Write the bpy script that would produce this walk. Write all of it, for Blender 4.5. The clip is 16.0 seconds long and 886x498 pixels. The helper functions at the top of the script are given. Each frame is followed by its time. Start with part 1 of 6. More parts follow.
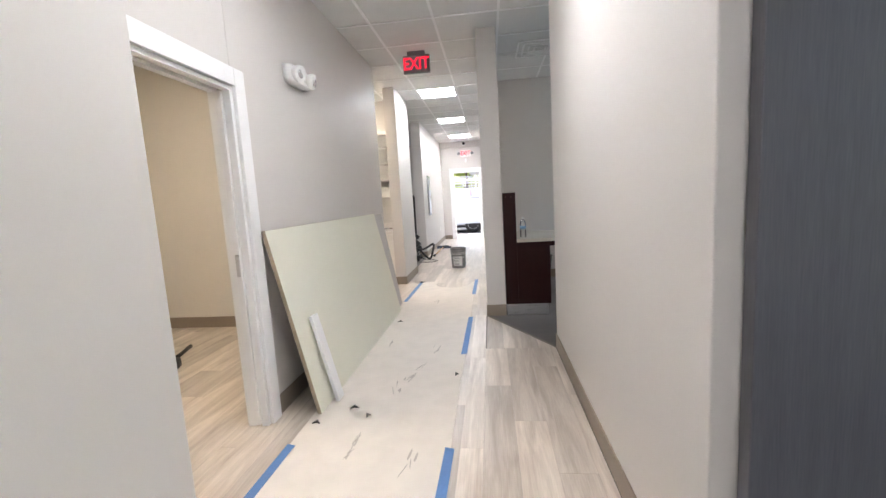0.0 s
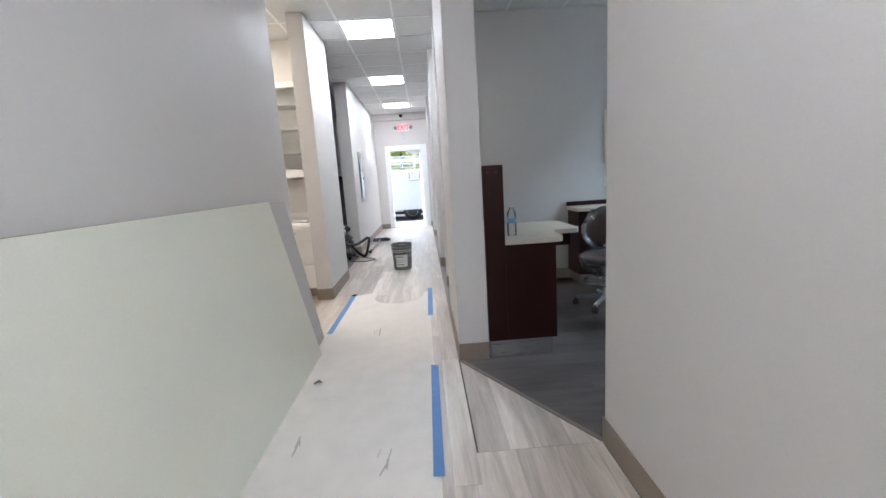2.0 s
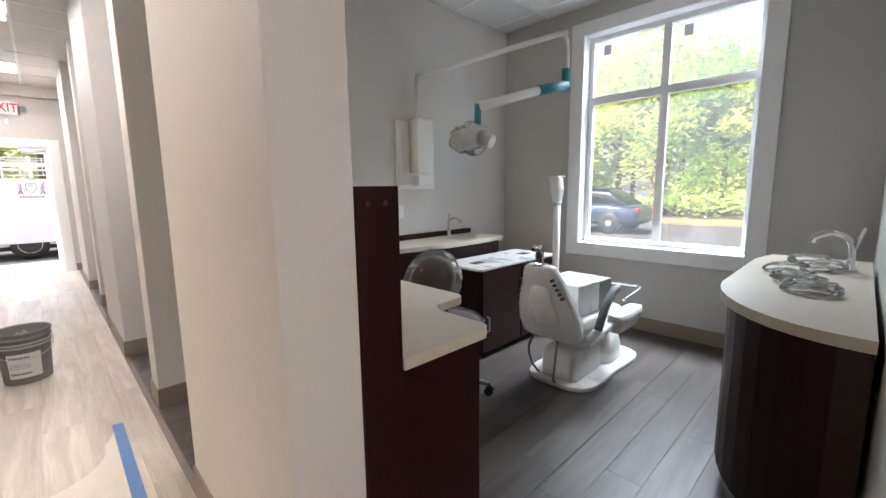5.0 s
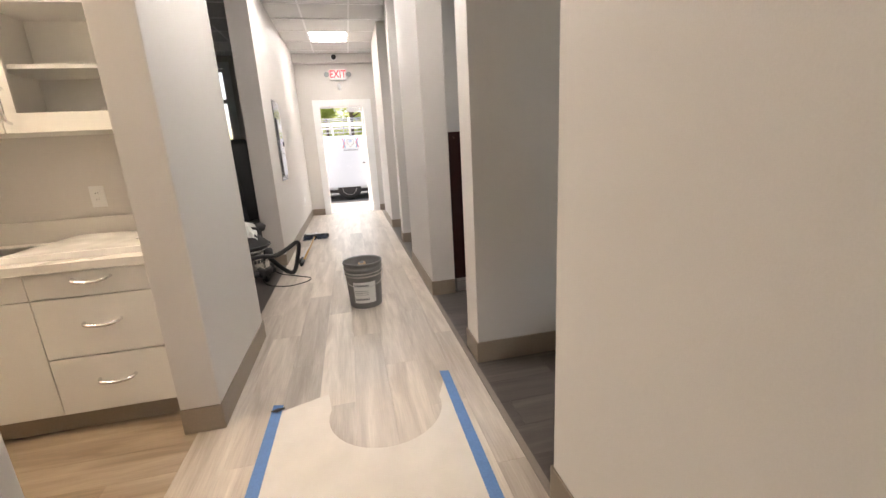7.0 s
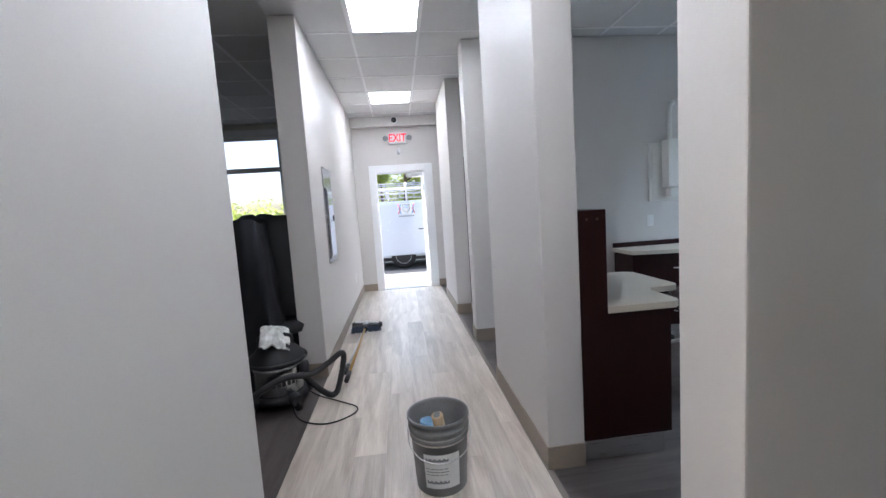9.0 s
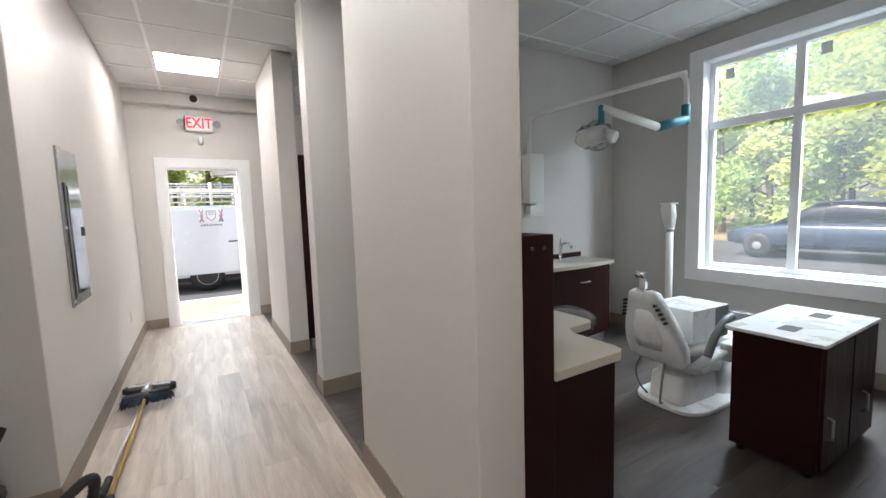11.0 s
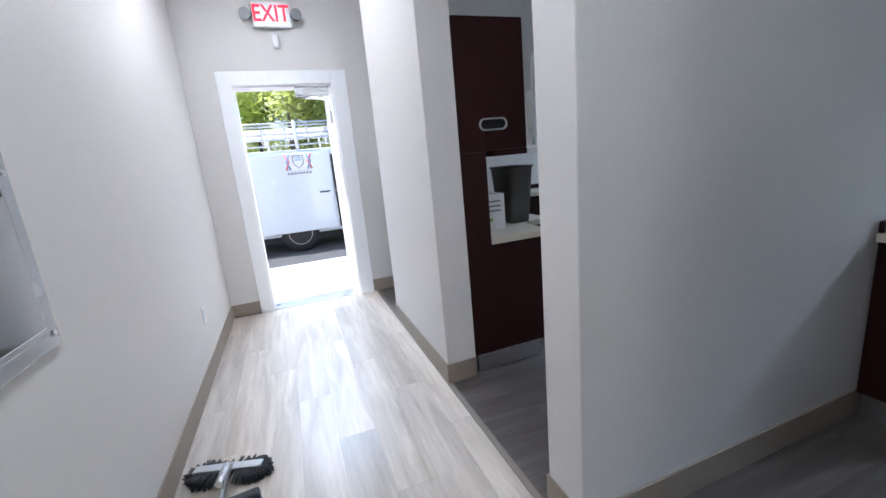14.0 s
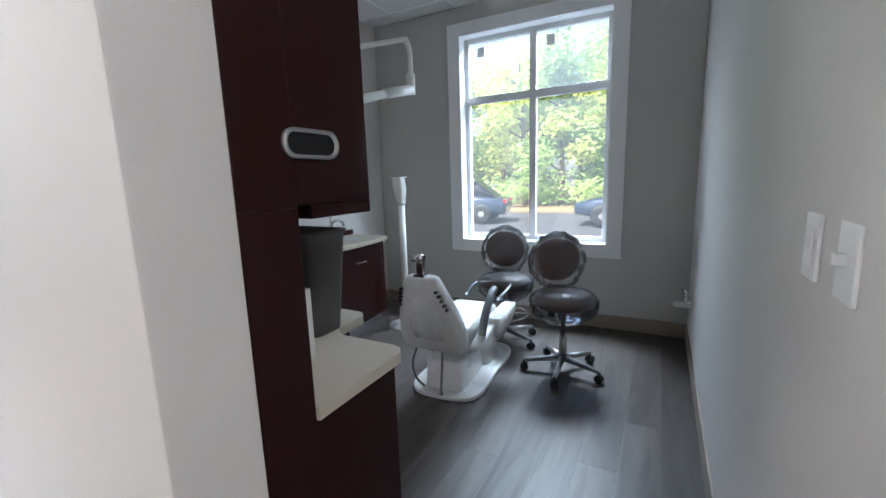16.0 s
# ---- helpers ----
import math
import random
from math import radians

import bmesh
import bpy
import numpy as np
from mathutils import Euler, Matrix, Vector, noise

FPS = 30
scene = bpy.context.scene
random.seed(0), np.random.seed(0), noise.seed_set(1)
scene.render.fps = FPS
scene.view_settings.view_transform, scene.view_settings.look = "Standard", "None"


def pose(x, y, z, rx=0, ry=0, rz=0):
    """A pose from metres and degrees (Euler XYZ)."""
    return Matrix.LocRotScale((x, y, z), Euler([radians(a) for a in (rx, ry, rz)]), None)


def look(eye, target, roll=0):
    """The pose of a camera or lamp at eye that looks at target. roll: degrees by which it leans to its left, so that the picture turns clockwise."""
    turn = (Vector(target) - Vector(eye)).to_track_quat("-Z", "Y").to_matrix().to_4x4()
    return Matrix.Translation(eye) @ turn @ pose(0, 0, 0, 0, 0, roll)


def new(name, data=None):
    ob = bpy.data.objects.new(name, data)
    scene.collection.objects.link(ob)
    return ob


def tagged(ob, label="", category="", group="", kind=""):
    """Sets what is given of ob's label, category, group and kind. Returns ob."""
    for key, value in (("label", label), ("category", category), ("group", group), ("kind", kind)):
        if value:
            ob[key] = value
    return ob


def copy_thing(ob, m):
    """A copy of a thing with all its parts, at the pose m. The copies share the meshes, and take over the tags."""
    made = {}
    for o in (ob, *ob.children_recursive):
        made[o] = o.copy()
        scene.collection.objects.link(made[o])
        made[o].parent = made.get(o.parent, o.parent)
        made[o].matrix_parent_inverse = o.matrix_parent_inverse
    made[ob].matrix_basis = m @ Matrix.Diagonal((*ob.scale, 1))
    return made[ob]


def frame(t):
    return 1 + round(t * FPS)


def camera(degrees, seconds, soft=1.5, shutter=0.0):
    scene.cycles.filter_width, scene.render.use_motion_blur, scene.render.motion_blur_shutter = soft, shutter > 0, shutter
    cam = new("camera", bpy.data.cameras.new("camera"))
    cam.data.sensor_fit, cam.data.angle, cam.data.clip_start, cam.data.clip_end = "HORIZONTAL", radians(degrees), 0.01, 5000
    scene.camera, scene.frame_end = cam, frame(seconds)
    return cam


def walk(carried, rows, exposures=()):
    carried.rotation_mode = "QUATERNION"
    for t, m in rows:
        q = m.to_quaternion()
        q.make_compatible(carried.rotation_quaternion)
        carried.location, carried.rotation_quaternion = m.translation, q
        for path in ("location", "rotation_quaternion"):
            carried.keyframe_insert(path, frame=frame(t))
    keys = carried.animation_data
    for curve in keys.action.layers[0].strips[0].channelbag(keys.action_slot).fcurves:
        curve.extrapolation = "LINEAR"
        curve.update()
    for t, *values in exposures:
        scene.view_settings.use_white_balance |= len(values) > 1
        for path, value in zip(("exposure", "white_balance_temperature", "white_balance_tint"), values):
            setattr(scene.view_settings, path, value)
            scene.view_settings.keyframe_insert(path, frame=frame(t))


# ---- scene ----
cam = camera(94.6, 16.0)
PATH = [
    (0, (0.827, 0.336, 1.316), (0.589, 2.306, 1.069), -3.4),
    (0.5, (0.679, 0.735, 1.305), (0.484, 2.709, 1.044), -3.7),
    (1, (0.689, 1.17, 1.286), (0.536, 3.146, 1.018), -4.2),
    (1.5, (0.637, 1.572, 1.247), (0.567, 3.547, 0.939), -4.3),
    (2, (0.574, 2.052, 1.266), (0.647, 4.021, 0.926), -3.6),
    (2.5, (0.604, 2.523, 1.275), (0.774, 4.486, 0.932), -3.3),
    (3, (0.556, 2.909, 1.262), (0.98, 4.83, 0.902), -1.8),
    (3.5, (0.547, 3.234, 1.283), (1.293, 5.052, 0.908), -1.6),
    (3.7, (0.561, 3.353, 1.269), (1.419, 5.12, 0.894), -1.7),
    (5.8, (0.267, 4.045, 1.345), (1.746, 5.367, 1.094), -0.3),
    (6, (0.256, 4.111, 1.329), (1.564, 5.595, 1.032), -1.0),
    (6.1, (0.269, 4.161, 1.325), (1.486, 5.714, 0.998), -1.4),
    (6.5, (0.22, 4.43, 1.229), (1.043, 6.207, 0.818), -3.0),
    (7, (0.167, 4.706, 1.226), (0.572, 6.603, 0.738), -3.2),
    (7.5, (0.056, 5.069, 1.274), (0.218, 7.008, 0.808), -3.2),
    (8, (0.044, 5.387, 1.319), (0.077, 7.355, 0.966), -3.6),
    (8.5, (0.131, 5.71, 1.376), (0.138, 7.692, 1.115), -4.1),
    (9, (0.069, 5.988, 1.384), (0.271, 7.969, 1.188), -3.7),
    (9.5, (0.027, 6.27, 1.434), (0.527, 8.201, 1.292), -3.3),
    (9.7, (0.032, 6.358, 1.436), (0.659, 8.253, 1.307), -3.1),
    (11.8, (0.04, 7.505, 1.401), (1.086, 9.195, 1.179), -1.6),
    (12, (0.062, 7.698, 1.369), (0.999, 9.449, 1.13), -2.2),
    (12.5, (0.004, 8.026, 1.332), (0.752, 9.852, 1.005), -2.6),
    (13, (-0.109, 8.373, 1.36), (0.59, 10.202, 0.951), -3.6),
    (13.5, (0.003, 8.695, 1.377), (0.59, 10.564, 0.972), -5.2),
    (14, (0.037, 9.126, 1.332), (0.694, 10.962, 0.887), -5.3),
    (14.5, (0.079, 9.596, 1.335), (0.943, 11.338, 0.865), -4.4),
    (14.9, (0.19, 9.905, 1.312), (1.274, 11.536, 0.906), -3.6),
    (15, (0.238, 9.998, 1.317), (1.383, 11.586, 0.909), -2.9),
    (15.5, (0.365, 10.264, 1.306), (1.819, 11.584, 0.93), -1.9),
    (16, (0.42, 10.491, 1.384), (2.157, 11.423, 1.049), -1.8),
]
walk(cam, [(t, look(eye, target, roll)) for t, eye, target, roll in PATH],
     [(0, 1.95, 6400, 14), (0.5, 1.78, 6400, 14), (1.5, 1.75, 5750, 11), (2.5, 1.78, 5950, 14), (3.5, 1.75, 5750, 16), (5.8, 1.85, 7500, 18), (7, 1.68, 7300, 16), (8, 1.5, 6200, 14), (9, 1.4, 5850, 13),
      (9.7, 1.38, 5850, 12), (11.8, 1.4, 7200, 14), (12.5, 1.42, 6700, 15), (13.5, 1.4, 5900, 13), (14.5, 1.5, 5650, 12), (15, 1.45, 5950, 13), (15.5, 1.38, 5700, 8), (16, 1.62, 6150, 12)])

# ---- world and light ----
world = bpy.data.worlds.new("sky")
scene.world = world
world.use_nodes = True
wn = world.node_tree
sky = wn.nodes.new("ShaderNodeTexSky")
sky.sky_type = 'NISHITA'
sky.sun_disc = False
sky.sun_elevation = radians(52)
sky.sun_rotation = radians(-75)
sky.dust_density, sky.air_density = 3.0, 1.0
wn.nodes["Background"].inputs[1].default_value = 0.15
wn.links.new(sky.outputs[0], wn.nodes["Background"].inputs[0])
sun = new("sun", bpy.data.lights.new("sun", 'SUN'))
sun.data.energy, sun.data.angle, sun.data.color = 4.6, radians(0.6), (1, 0.95, 0.87)
sun.matrix_basis = look((0, 0, 0), (0.60, -0.16, -0.79))
PANEL_POWER = 11.3


def sky_lamp(name, eye, target, w, h, power, spread=180):
    """An added area lamp, out of view, standing in for sky light at an opening."""
    ob = new(name, bpy.data.lights.new(name, 'AREA'))
    ob.data.shape, ob.data.size, ob.data.size_y, ob.data.energy, ob.data.color = 'RECTANGLE', w, h, power, (0.70, 0.86, 1.0)
    ob.data.spread = radians(spread)
    ob.matrix_basis = look(eye, target)


for c in (5.14, 8.37, 11.60):
    sky_lamp("sky_fill_window", (5.6, c, 3.9), (4.2, c, 1.9), 1.6, 1.2, 225)
sky_lamp("sky_fill_door", (0.14, 15.2, 3.4), (0.14, 12.9, 0.9), 2.0, 1.2, 42, 115)

# ---- materials ----


def material(name, color, rough=0.6, metal=0.0, vary=0.06, scale=6.0, fine=120.0, bump=0.05, coat=0.0, per_object=0.0, stretch=(1, 1, 1), spec=0.5):
    """A surface with colour drift at two scales, fine relief and uneven gloss."""
    m = bpy.data.materials.new(name)
    m.use_nodes = True
    nt = m.node_tree
    b = nt.nodes["Principled BSDF"]
    b.inputs["Metallic"].default_value = metal
    b.inputs["Coat Weight"].default_value = coat
    b.inputs["Specular IOR Level"].default_value = spec
    tc = nt.nodes.new("ShaderNodeTexCoord")
    mp = nt.nodes.new("ShaderNodeMapping")
    mp.inputs["Scale"].default_value = stretch
    nt.links.new(tc.outputs["Object"], mp.inputs[0])
    n1 = nt.nodes.new("ShaderNodeTexNoise")
    n1.inputs["Scale"].default_value, n1.inputs["Detail"].default_value = scale, 4
    n2 = nt.nodes.new("ShaderNodeTexNoise")
    n2.inputs["Scale"].default_value, n2.inputs["Detail"].default_value = fine, 2
    for n in (n1, n2):
        nt.links.new(mp.outputs[0], n.inputs["Vector"])
    add = nt.nodes.new("ShaderNodeMath")
    add.operation = 'ADD'
    nt.links.new(n1.outputs[0], add.inputs[0])
    nt.links.new(n2.outputs[0], add.inputs[1])
    last = add.outputs[0]
    if per_object:
        oi = nt.nodes.new("ShaderNodeObjectInfo")
        mad = nt.nodes.new("ShaderNodeMath")
        mad.operation = 'MULTIPLY_ADD'
        mad.inputs[1].default_value = per_object
        nt.links.new(oi.outputs["Random"], mad.inputs[0])
        nt.links.new(last, mad.inputs[2])
        sub = nt.nodes.new("ShaderNodeMath")
        sub.operation = 'SUBTRACT'
        sub.inputs[1].default_value = per_object / 2
        nt.links.new(mad.outputs[0], sub.inputs[0])
        last = sub.outputs[0]
    mr = nt.nodes.new("ShaderNodeMapRange")
    mr.inputs[1].default_value, mr.inputs[2].default_value = 0.6, 1.4
    mr.inputs[3].default_value, mr.inputs[4].default_value = 1 - vary, 1 + vary
    nt.links.new(last, mr.inputs[0])
    mul = nt.nodes.new("ShaderNodeVectorMath")
    mul.operation = 'SCALE'
    mul.inputs[0].default_value = color
    nt.links.new(mr.outputs[0], mul.inputs["Scale"])
    nt.links.new(mul.outputs[0], b.inputs["Base Color"])
    rr = nt.nodes.new("ShaderNodeMapRange")
    rr.inputs[1].default_value, rr.inputs[2].default_value = 0.3, 0.7
    rr.inputs[3].default_value, rr.inputs[4].default_value = max(rough - 0.06, 0.02), min(rough + 0.06, 1)
    nt.links.new(n1.outputs[0], rr.inputs[0])
    nt.links.new(rr.outputs[0], b.inputs["Roughness"])
    if bump:
        bp = nt.nodes.new("ShaderNodeBump")
        bp.inputs["Strength"].default_value, bp.inputs["Distance"].default_value = bump, 0.004
        nt.links.new(n2.outputs[0], bp.inputs["Height"])
        nt.links.new(bp.outputs[0], b.inputs["Normal"])
    return m


def plank_material(name, dark, pale):
    """Wood-look vinyl: long grain along x, pale and dark streaks, each plank of its own shade."""
    m = bpy.data.materials.new(name)
    m.use_nodes = True
    nt = m.node_tree
    b = nt.nodes["Principled BSDF"]
    tc = nt.nodes.new("ShaderNodeTexCoord")
    oi = nt.nodes.new("ShaderNodeObjectInfo")
    shift = nt.nodes.new("ShaderNodeVectorMath")
    shift.operation = 'SCALE'
    shift.inputs[0].default_value = (31.0, 17.0, 7.0)
    nt.links.new(oi.outputs["Random"], shift.inputs["Scale"])
    at = nt.nodes.new("ShaderNodeVectorMath")
    nt.links.new(tc.outputs["Object"], at.inputs[0])
    nt.links.new(shift.outputs[0], at.inputs[1])
    mp = nt.nodes.new("ShaderNodeMapping")
    mp.inputs["Scale"].default_value = (0.9, 8.0, 1.0)
    nt.links.new(at.outputs[0], mp.inputs[0])
    streak = nt.nodes.new("ShaderNodeTexNoise")
    streak.inputs["Scale"].default_value, streak.inputs["Detail"].default_value, streak.inputs["Distortion"].default_value = 1.6, 6, 0.7
    nt.links.new(mp.outputs[0], streak.inputs["Vector"])
    mp2 = nt.nodes.new("ShaderNodeMapping")
    mp2.inputs["Scale"].default_value = (4.0, 90.0, 1.0)
    nt.links.new(at.outputs[0], mp2.inputs[0])
    grain = nt.nodes.new("ShaderNodeTexNoise")
    grain.inputs["Scale"].default_value, grain.inputs["Detail"].default_value = 2.0, 3
    nt.links.new(mp2.outputs[0], grain.inputs["Vector"])
    ramp = nt.nodes.new("ShaderNodeValToRGB")
    e = ramp.color_ramp.elements
    e[0].position, e[0].color = 0.28, dark
    e[1].position, e[1].color = 0.72, pale
    mid = ramp.color_ramp.elements.new(0.5)
    mid.color = [(p + q) / 2 for p, q in zip(dark, pale)]
    nt.links.new(streak.outputs[0], ramp.inputs[0])
    tone = nt.nodes.new("ShaderNodeMapRange")
    tone.inputs[3].default_value, tone.inputs[4].default_value = 0.82, 1.14
    nt.links.new(oi.outputs["Random"], tone.inputs[0])
    fine = nt.nodes.new("ShaderNodeMapRange")
    fine.inputs[1].default_value, fine.inputs[2].default_value = 0.3, 0.7
    fine.inputs[3].default_value, fine.inputs[4].default_value = 0.91, 1.07
    nt.links.new(grain.outputs[0], fine.inputs[0])
    k = nt.nodes.new("ShaderNodeMath")
    k.operation = 'MULTIPLY'
    nt.links.new(tone.outputs[0], k.inputs[0])
    nt.links.new(fine.outputs[0], k.inputs[1])
    mul = nt.nodes.new("ShaderNodeVectorMath")
    mul.operation = 'SCALE'
    nt.links.new(ramp.outputs[0], mul.inputs[0])
    nt.links.new(k.outputs[0], mul.inputs["Scale"])
    nt.links.new(mul.outputs[0], b.inputs["Base Color"])
    rr = nt.nodes.new("ShaderNodeMapRange")
    rr.inputs[3].default_value, rr.inputs[4].default_value = 0.26, 0.42
    nt.links.new(streak.outputs[0], rr.inputs[0])
    nt.links.new(rr.outputs[0], b.inputs["Roughness"])
    bp = nt.nodes.new("ShaderNodeBump")
    bp.inputs["Strength"].default_value, bp.inputs["Distance"].default_value = 0.12, 0.002
    nt.links.new(grain.outputs[0], bp.inputs["Height"])
    nt.links.new(bp.outputs[0], b.inputs["Normal"])
    return m


def glow(name, color, strength):
    m = bpy.data.materials.new(name)
    m.use_nodes = True
    b = m.node_tree.nodes["Principled BSDF"]
    b.inputs["Base Color"].default_value = (*color, 1)
    b.inputs["Emission Color"].default_value = (*color, 1)
    b.inputs["Emission Strength"].default_value = strength
    return m


def clear(name, tint=(1, 1, 1), rough=0.0, alpha=0.0, haze=0.0):
    """Glass or film: mostly passes light, with a glossy face."""
    m = bpy.data.materials.new(name)
    m.use_nodes = True
    nt = m.node_tree
    nt.nodes.remove(nt.nodes["Principled BSDF"])
    tr = nt.nodes.new("ShaderNodeBsdfTransparent")
    tr.inputs[0].default_value = (*tint, 1)
    gl = nt.nodes.new("ShaderNodeBsdfGlossy")
    gl.inputs["Roughness"].default_value = rough
    fr = nt.nodes.new("ShaderNodeFresnel")
    fr.inputs[0].default_value = 1.45
    mx = nt.nodes.new("ShaderNodeMixShader")
    nt.links.new(fr.outputs[0], mx.inputs[0])
    nt.links.new(tr.outputs[0], mx.inputs[1])
    nt.links.new(gl.outputs[0], mx.inputs[2])
    last = mx
    # haze put into the pane, brightening and washing out the view behind
    if haze:
        dust = nt.nodes.new("ShaderNodeBsdfTranslucent")
        dust.inputs[0].default_value = (0.9, 0.93, 0.95, 1)
        m3 = nt.nodes.new("ShaderNodeMixShader")
        m3.inputs[0].default_value = haze
        nt.links.new(mx.outputs[0], m3.inputs[1])
        nt.links.new(dust.outputs[0], m3.inputs[2])
        last = m3
    if alpha:
        df = nt.nodes.new("ShaderNodeBsdfDiffuse")
        df.inputs[0].default_value = (0.85, 0.87, 0.9, 1)
        nz = nt.nodes.new("ShaderNodeTexNoise")
        nz.inputs["Scale"].default_value, nz.inputs["Detail"].default_value = 9, 7
        th = nt.nodes.new("ShaderNodeMapRange")
        th.inputs[1].default_value, th.inputs[2].default_value, th.inputs[3].default_value, th.inputs[4].default_value = 0.40, 0.75, 0.02, alpha
        nt.links.new(nz.outputs[0], th.inputs[0])
        m2 = nt.nodes.new("ShaderNodeMixShader")
        nt.links.new(th.outputs[0], m2.inputs[0])
        nt.links.new(mx.outputs[0], m2.inputs[1])
        nt.links.new(df.outputs[0], m2.inputs[2])
        last = m2
    nt.links.new(last.outputs[0], nt.nodes["Material Output"].inputs[0])
    return m


WALL = material("greige_paint", (0.62, 0.59, 0.56), 0.55, vary=0.03, scale=1.5, fine=260, bump=0.08)
WARMWALL = material("cream_paint", (0.66, 0.62, 0.55), 0.55, vary=0.03, scale=1.5, fine=260, bump=0.08)
GREYWALL = material("cool_grey_paint", (0.50, 0.49, 0.465), 0.5, vary=0.03, scale=1.5, fine=260, bump=0.08)
WHITE = material("white_trim_paint", (0.82, 0.82, 0.82), 0.35, vary=0.02, bump=0.02)
BASE = material("taupe_vinyl_base", (0.27, 0.222, 0.172), 0.5, vary=0.08, scale=5)
PLANK = plank_material("whitewashed_oak_plank", (0.38, 0.315, 0.255, 1), (0.64, 0.565, 0.485, 1))
DARKPLANK = plank_material("grey_brown_oak_plank", (0.050, 0.041, 0.036, 1), (0.115, 0.097, 0.086, 1))
BROWNPLANK = plank_material("brown_oak_plank", (0.24, 0.175, 0.12, 1), (0.44, 0.345, 0.25, 1))
SUB = material("floor_joint", (0.12, 0.10, 0.085), 0.8)
TILE = material("ceiling_tile", (0.70, 0.70, 0.69), 0.9, vary=0.06, scale=3, fine=180, bump=0.5)
GRID = material("ceiling_grid", (0.86, 0.86, 0.86), 0.5, vary=0.02)
LAMP = glow("lamp_panel", (0.96, 0.98, 1.0), PANEL_POWER)
LAMPWARM = glow("warm_lamp_panel", (1.0, 0.88, 0.70), PANEL_POWER * 1.4)
PAPER = material("floor_paper", (0.66, 0.605, 0.54), 0.75, vary=0.07, scale=1.6, fine=7, bump=0.1)
TAPE = material("blue_tape", (0.09, 0.20, 0.43), 0.6, vary=0.12, scale=20)
BOARD = material("drywall_face", (0.72, 0.71, 0.60), 0.8, vary=0.03, scale=3)
BOARDGREY = material("drywall_grey", (0.50, 0.48, 0.46), 0.85, vary=0.05, scale=3)
BOARDEDGE = material("drywall_core", (0.34, 0.28, 0.20), 0.95, vary=0.25, scale=30)
MAHOG = material("mahogany_laminate", (0.021, 0.0038, 0.0036), 0.42, vary=0.28, scale=5, fine=60, stretch=(8, 8, 1), bump=0.02, spec=0.25)
STONE = material("beige_stone_top", (0.56, 0.50, 0.41), 0.38, vary=0.03, scale=4, fine=60, bump=0)
STEEL = material("brushed_steel", (0.58, 0.58, 0.58), 0.32, 1.0, vary=0.05, stretch=(1, 1, 30), bump=0.02)
CHROME = material("chrome", (0.75, 0.75, 0.76), 0.12, 1.0, vary=0.02, bump=0)
PLASTIC = material("white_plastic", (0.76, 0.76, 0.75), 0.3, vary=0.02, bump=0.01)
OFFWHITE = material("offwhite_enamel", (0.74, 0.73, 0.69), 0.35, vary=0.03, bump=0.01)
GREYPL = material("grey_plastic", (0.20, 0.21, 0.215), 0.45, vary=0.06)
BINGREY = material("bin_grey_plastic", (0.09, 0.085, 0.074), 0.5, vary=0.06)
BLACK = material("black_rubber", (0.015, 0.015, 0.016), 0.55, vary=0.2)
BLACKCLOTH = material("black_cloth", (0.006, 0.0065, 0.009), 0.85, vary=0.35, scale=8, bump=0.4)
# for dark glass, and for shade inside openings put into colour
DARKFILL = material("dark_glass_and_shade", (0.008, 0.008, 0.01), 0.2)
SEAT = material("brown_vinyl", (0.060, 0.028, 0.021), 0.42, vary=0.2)
WRAP = clear("plastic_wrap", rough=0.1, alpha=0.13)
GLASS = clear("window_glass")
HAZYGLASS = clear("hazy_window_glass", haze=0.028)
CABWHITE = material("white_laminate", (0.78, 0.76, 0.72), 0.38, vary=0.015, bump=0.01)
QUARTZ = material("white_counter", (0.78, 0.75, 0.71), 0.3, vary=0.02, scale=3, fine=60, bump=0)
PAINTMARBLE = material("marble_slab", (0.80, 0.79, 0.78), 0.2, vary=0.16, scale=4, fine=9, bump=0)
BUCKET = material("grey_bucket_plastic", (0.21, 0.21, 0.205), 0.5, vary=0.15, scale=12)
SPLASH = material("dried_compound", (0.55, 0.53, 0.49), 0.9, vary=0.15, scale=30)
RED = material("red_enamel", (0.36, 0.018, 0.015), 0.3, vary=0.05)
YELLOW = material("yellow_handle", (0.42, 0.24, 0.06), 0.45, vary=0.1)
BRISTLE = material("bristle", (0.035, 0.055, 0.095), 0.9, vary=0.4, scale=60)
RAG = material("white_rag", (0.68, 0.67, 0.64), 0.95, vary=0.1, scale=20, bump=0.5)
EXITRED = glow("exit_letters", (0.80, 0.012, 0.035), 0.5)
TEAL = material("teal_tape", (0.03, 0.20, 0.24), 0.5, vary=0.15)
ASPHALT = material("asphalt", (0.055, 0.056, 0.06), 0.9, vary=0.25, scale=2, fine=90, bump=0.6)
BRICK = material("paver_brick", (0.27, 0.165, 0.13), 0.85, vary=0.16, scale=9, per_object=0.5, bump=0.3)
CONCRETE = material("concrete", (0.38, 0.37, 0.35), 0.85, vary=0.1, scale=3, bump=0.3)
GRASS = material("dry_grass", (0.20, 0.15, 0.08), 0.95, vary=0.35, scale=1.2, bump=0.6)
VANWHITE = material("van_white_paint", (0.62, 0.66, 0.70), 0.22, vary=0.02, coat=0.5, bump=0)
BARK = material("bark", (0.16, 0.12, 0.09), 0.95, vary=0.3, scale=12, bump=0.8)
LEAF = material("leaf_green", (0.15, 0.22, 0.06), 0.6, vary=0.5, scale=0.9, per_object=0.3)
LEAFY = material("leaf_yellow", (0.25, 0.28, 0.075), 0.6, vary=0.5, scale=0.9, per_object=0.3)
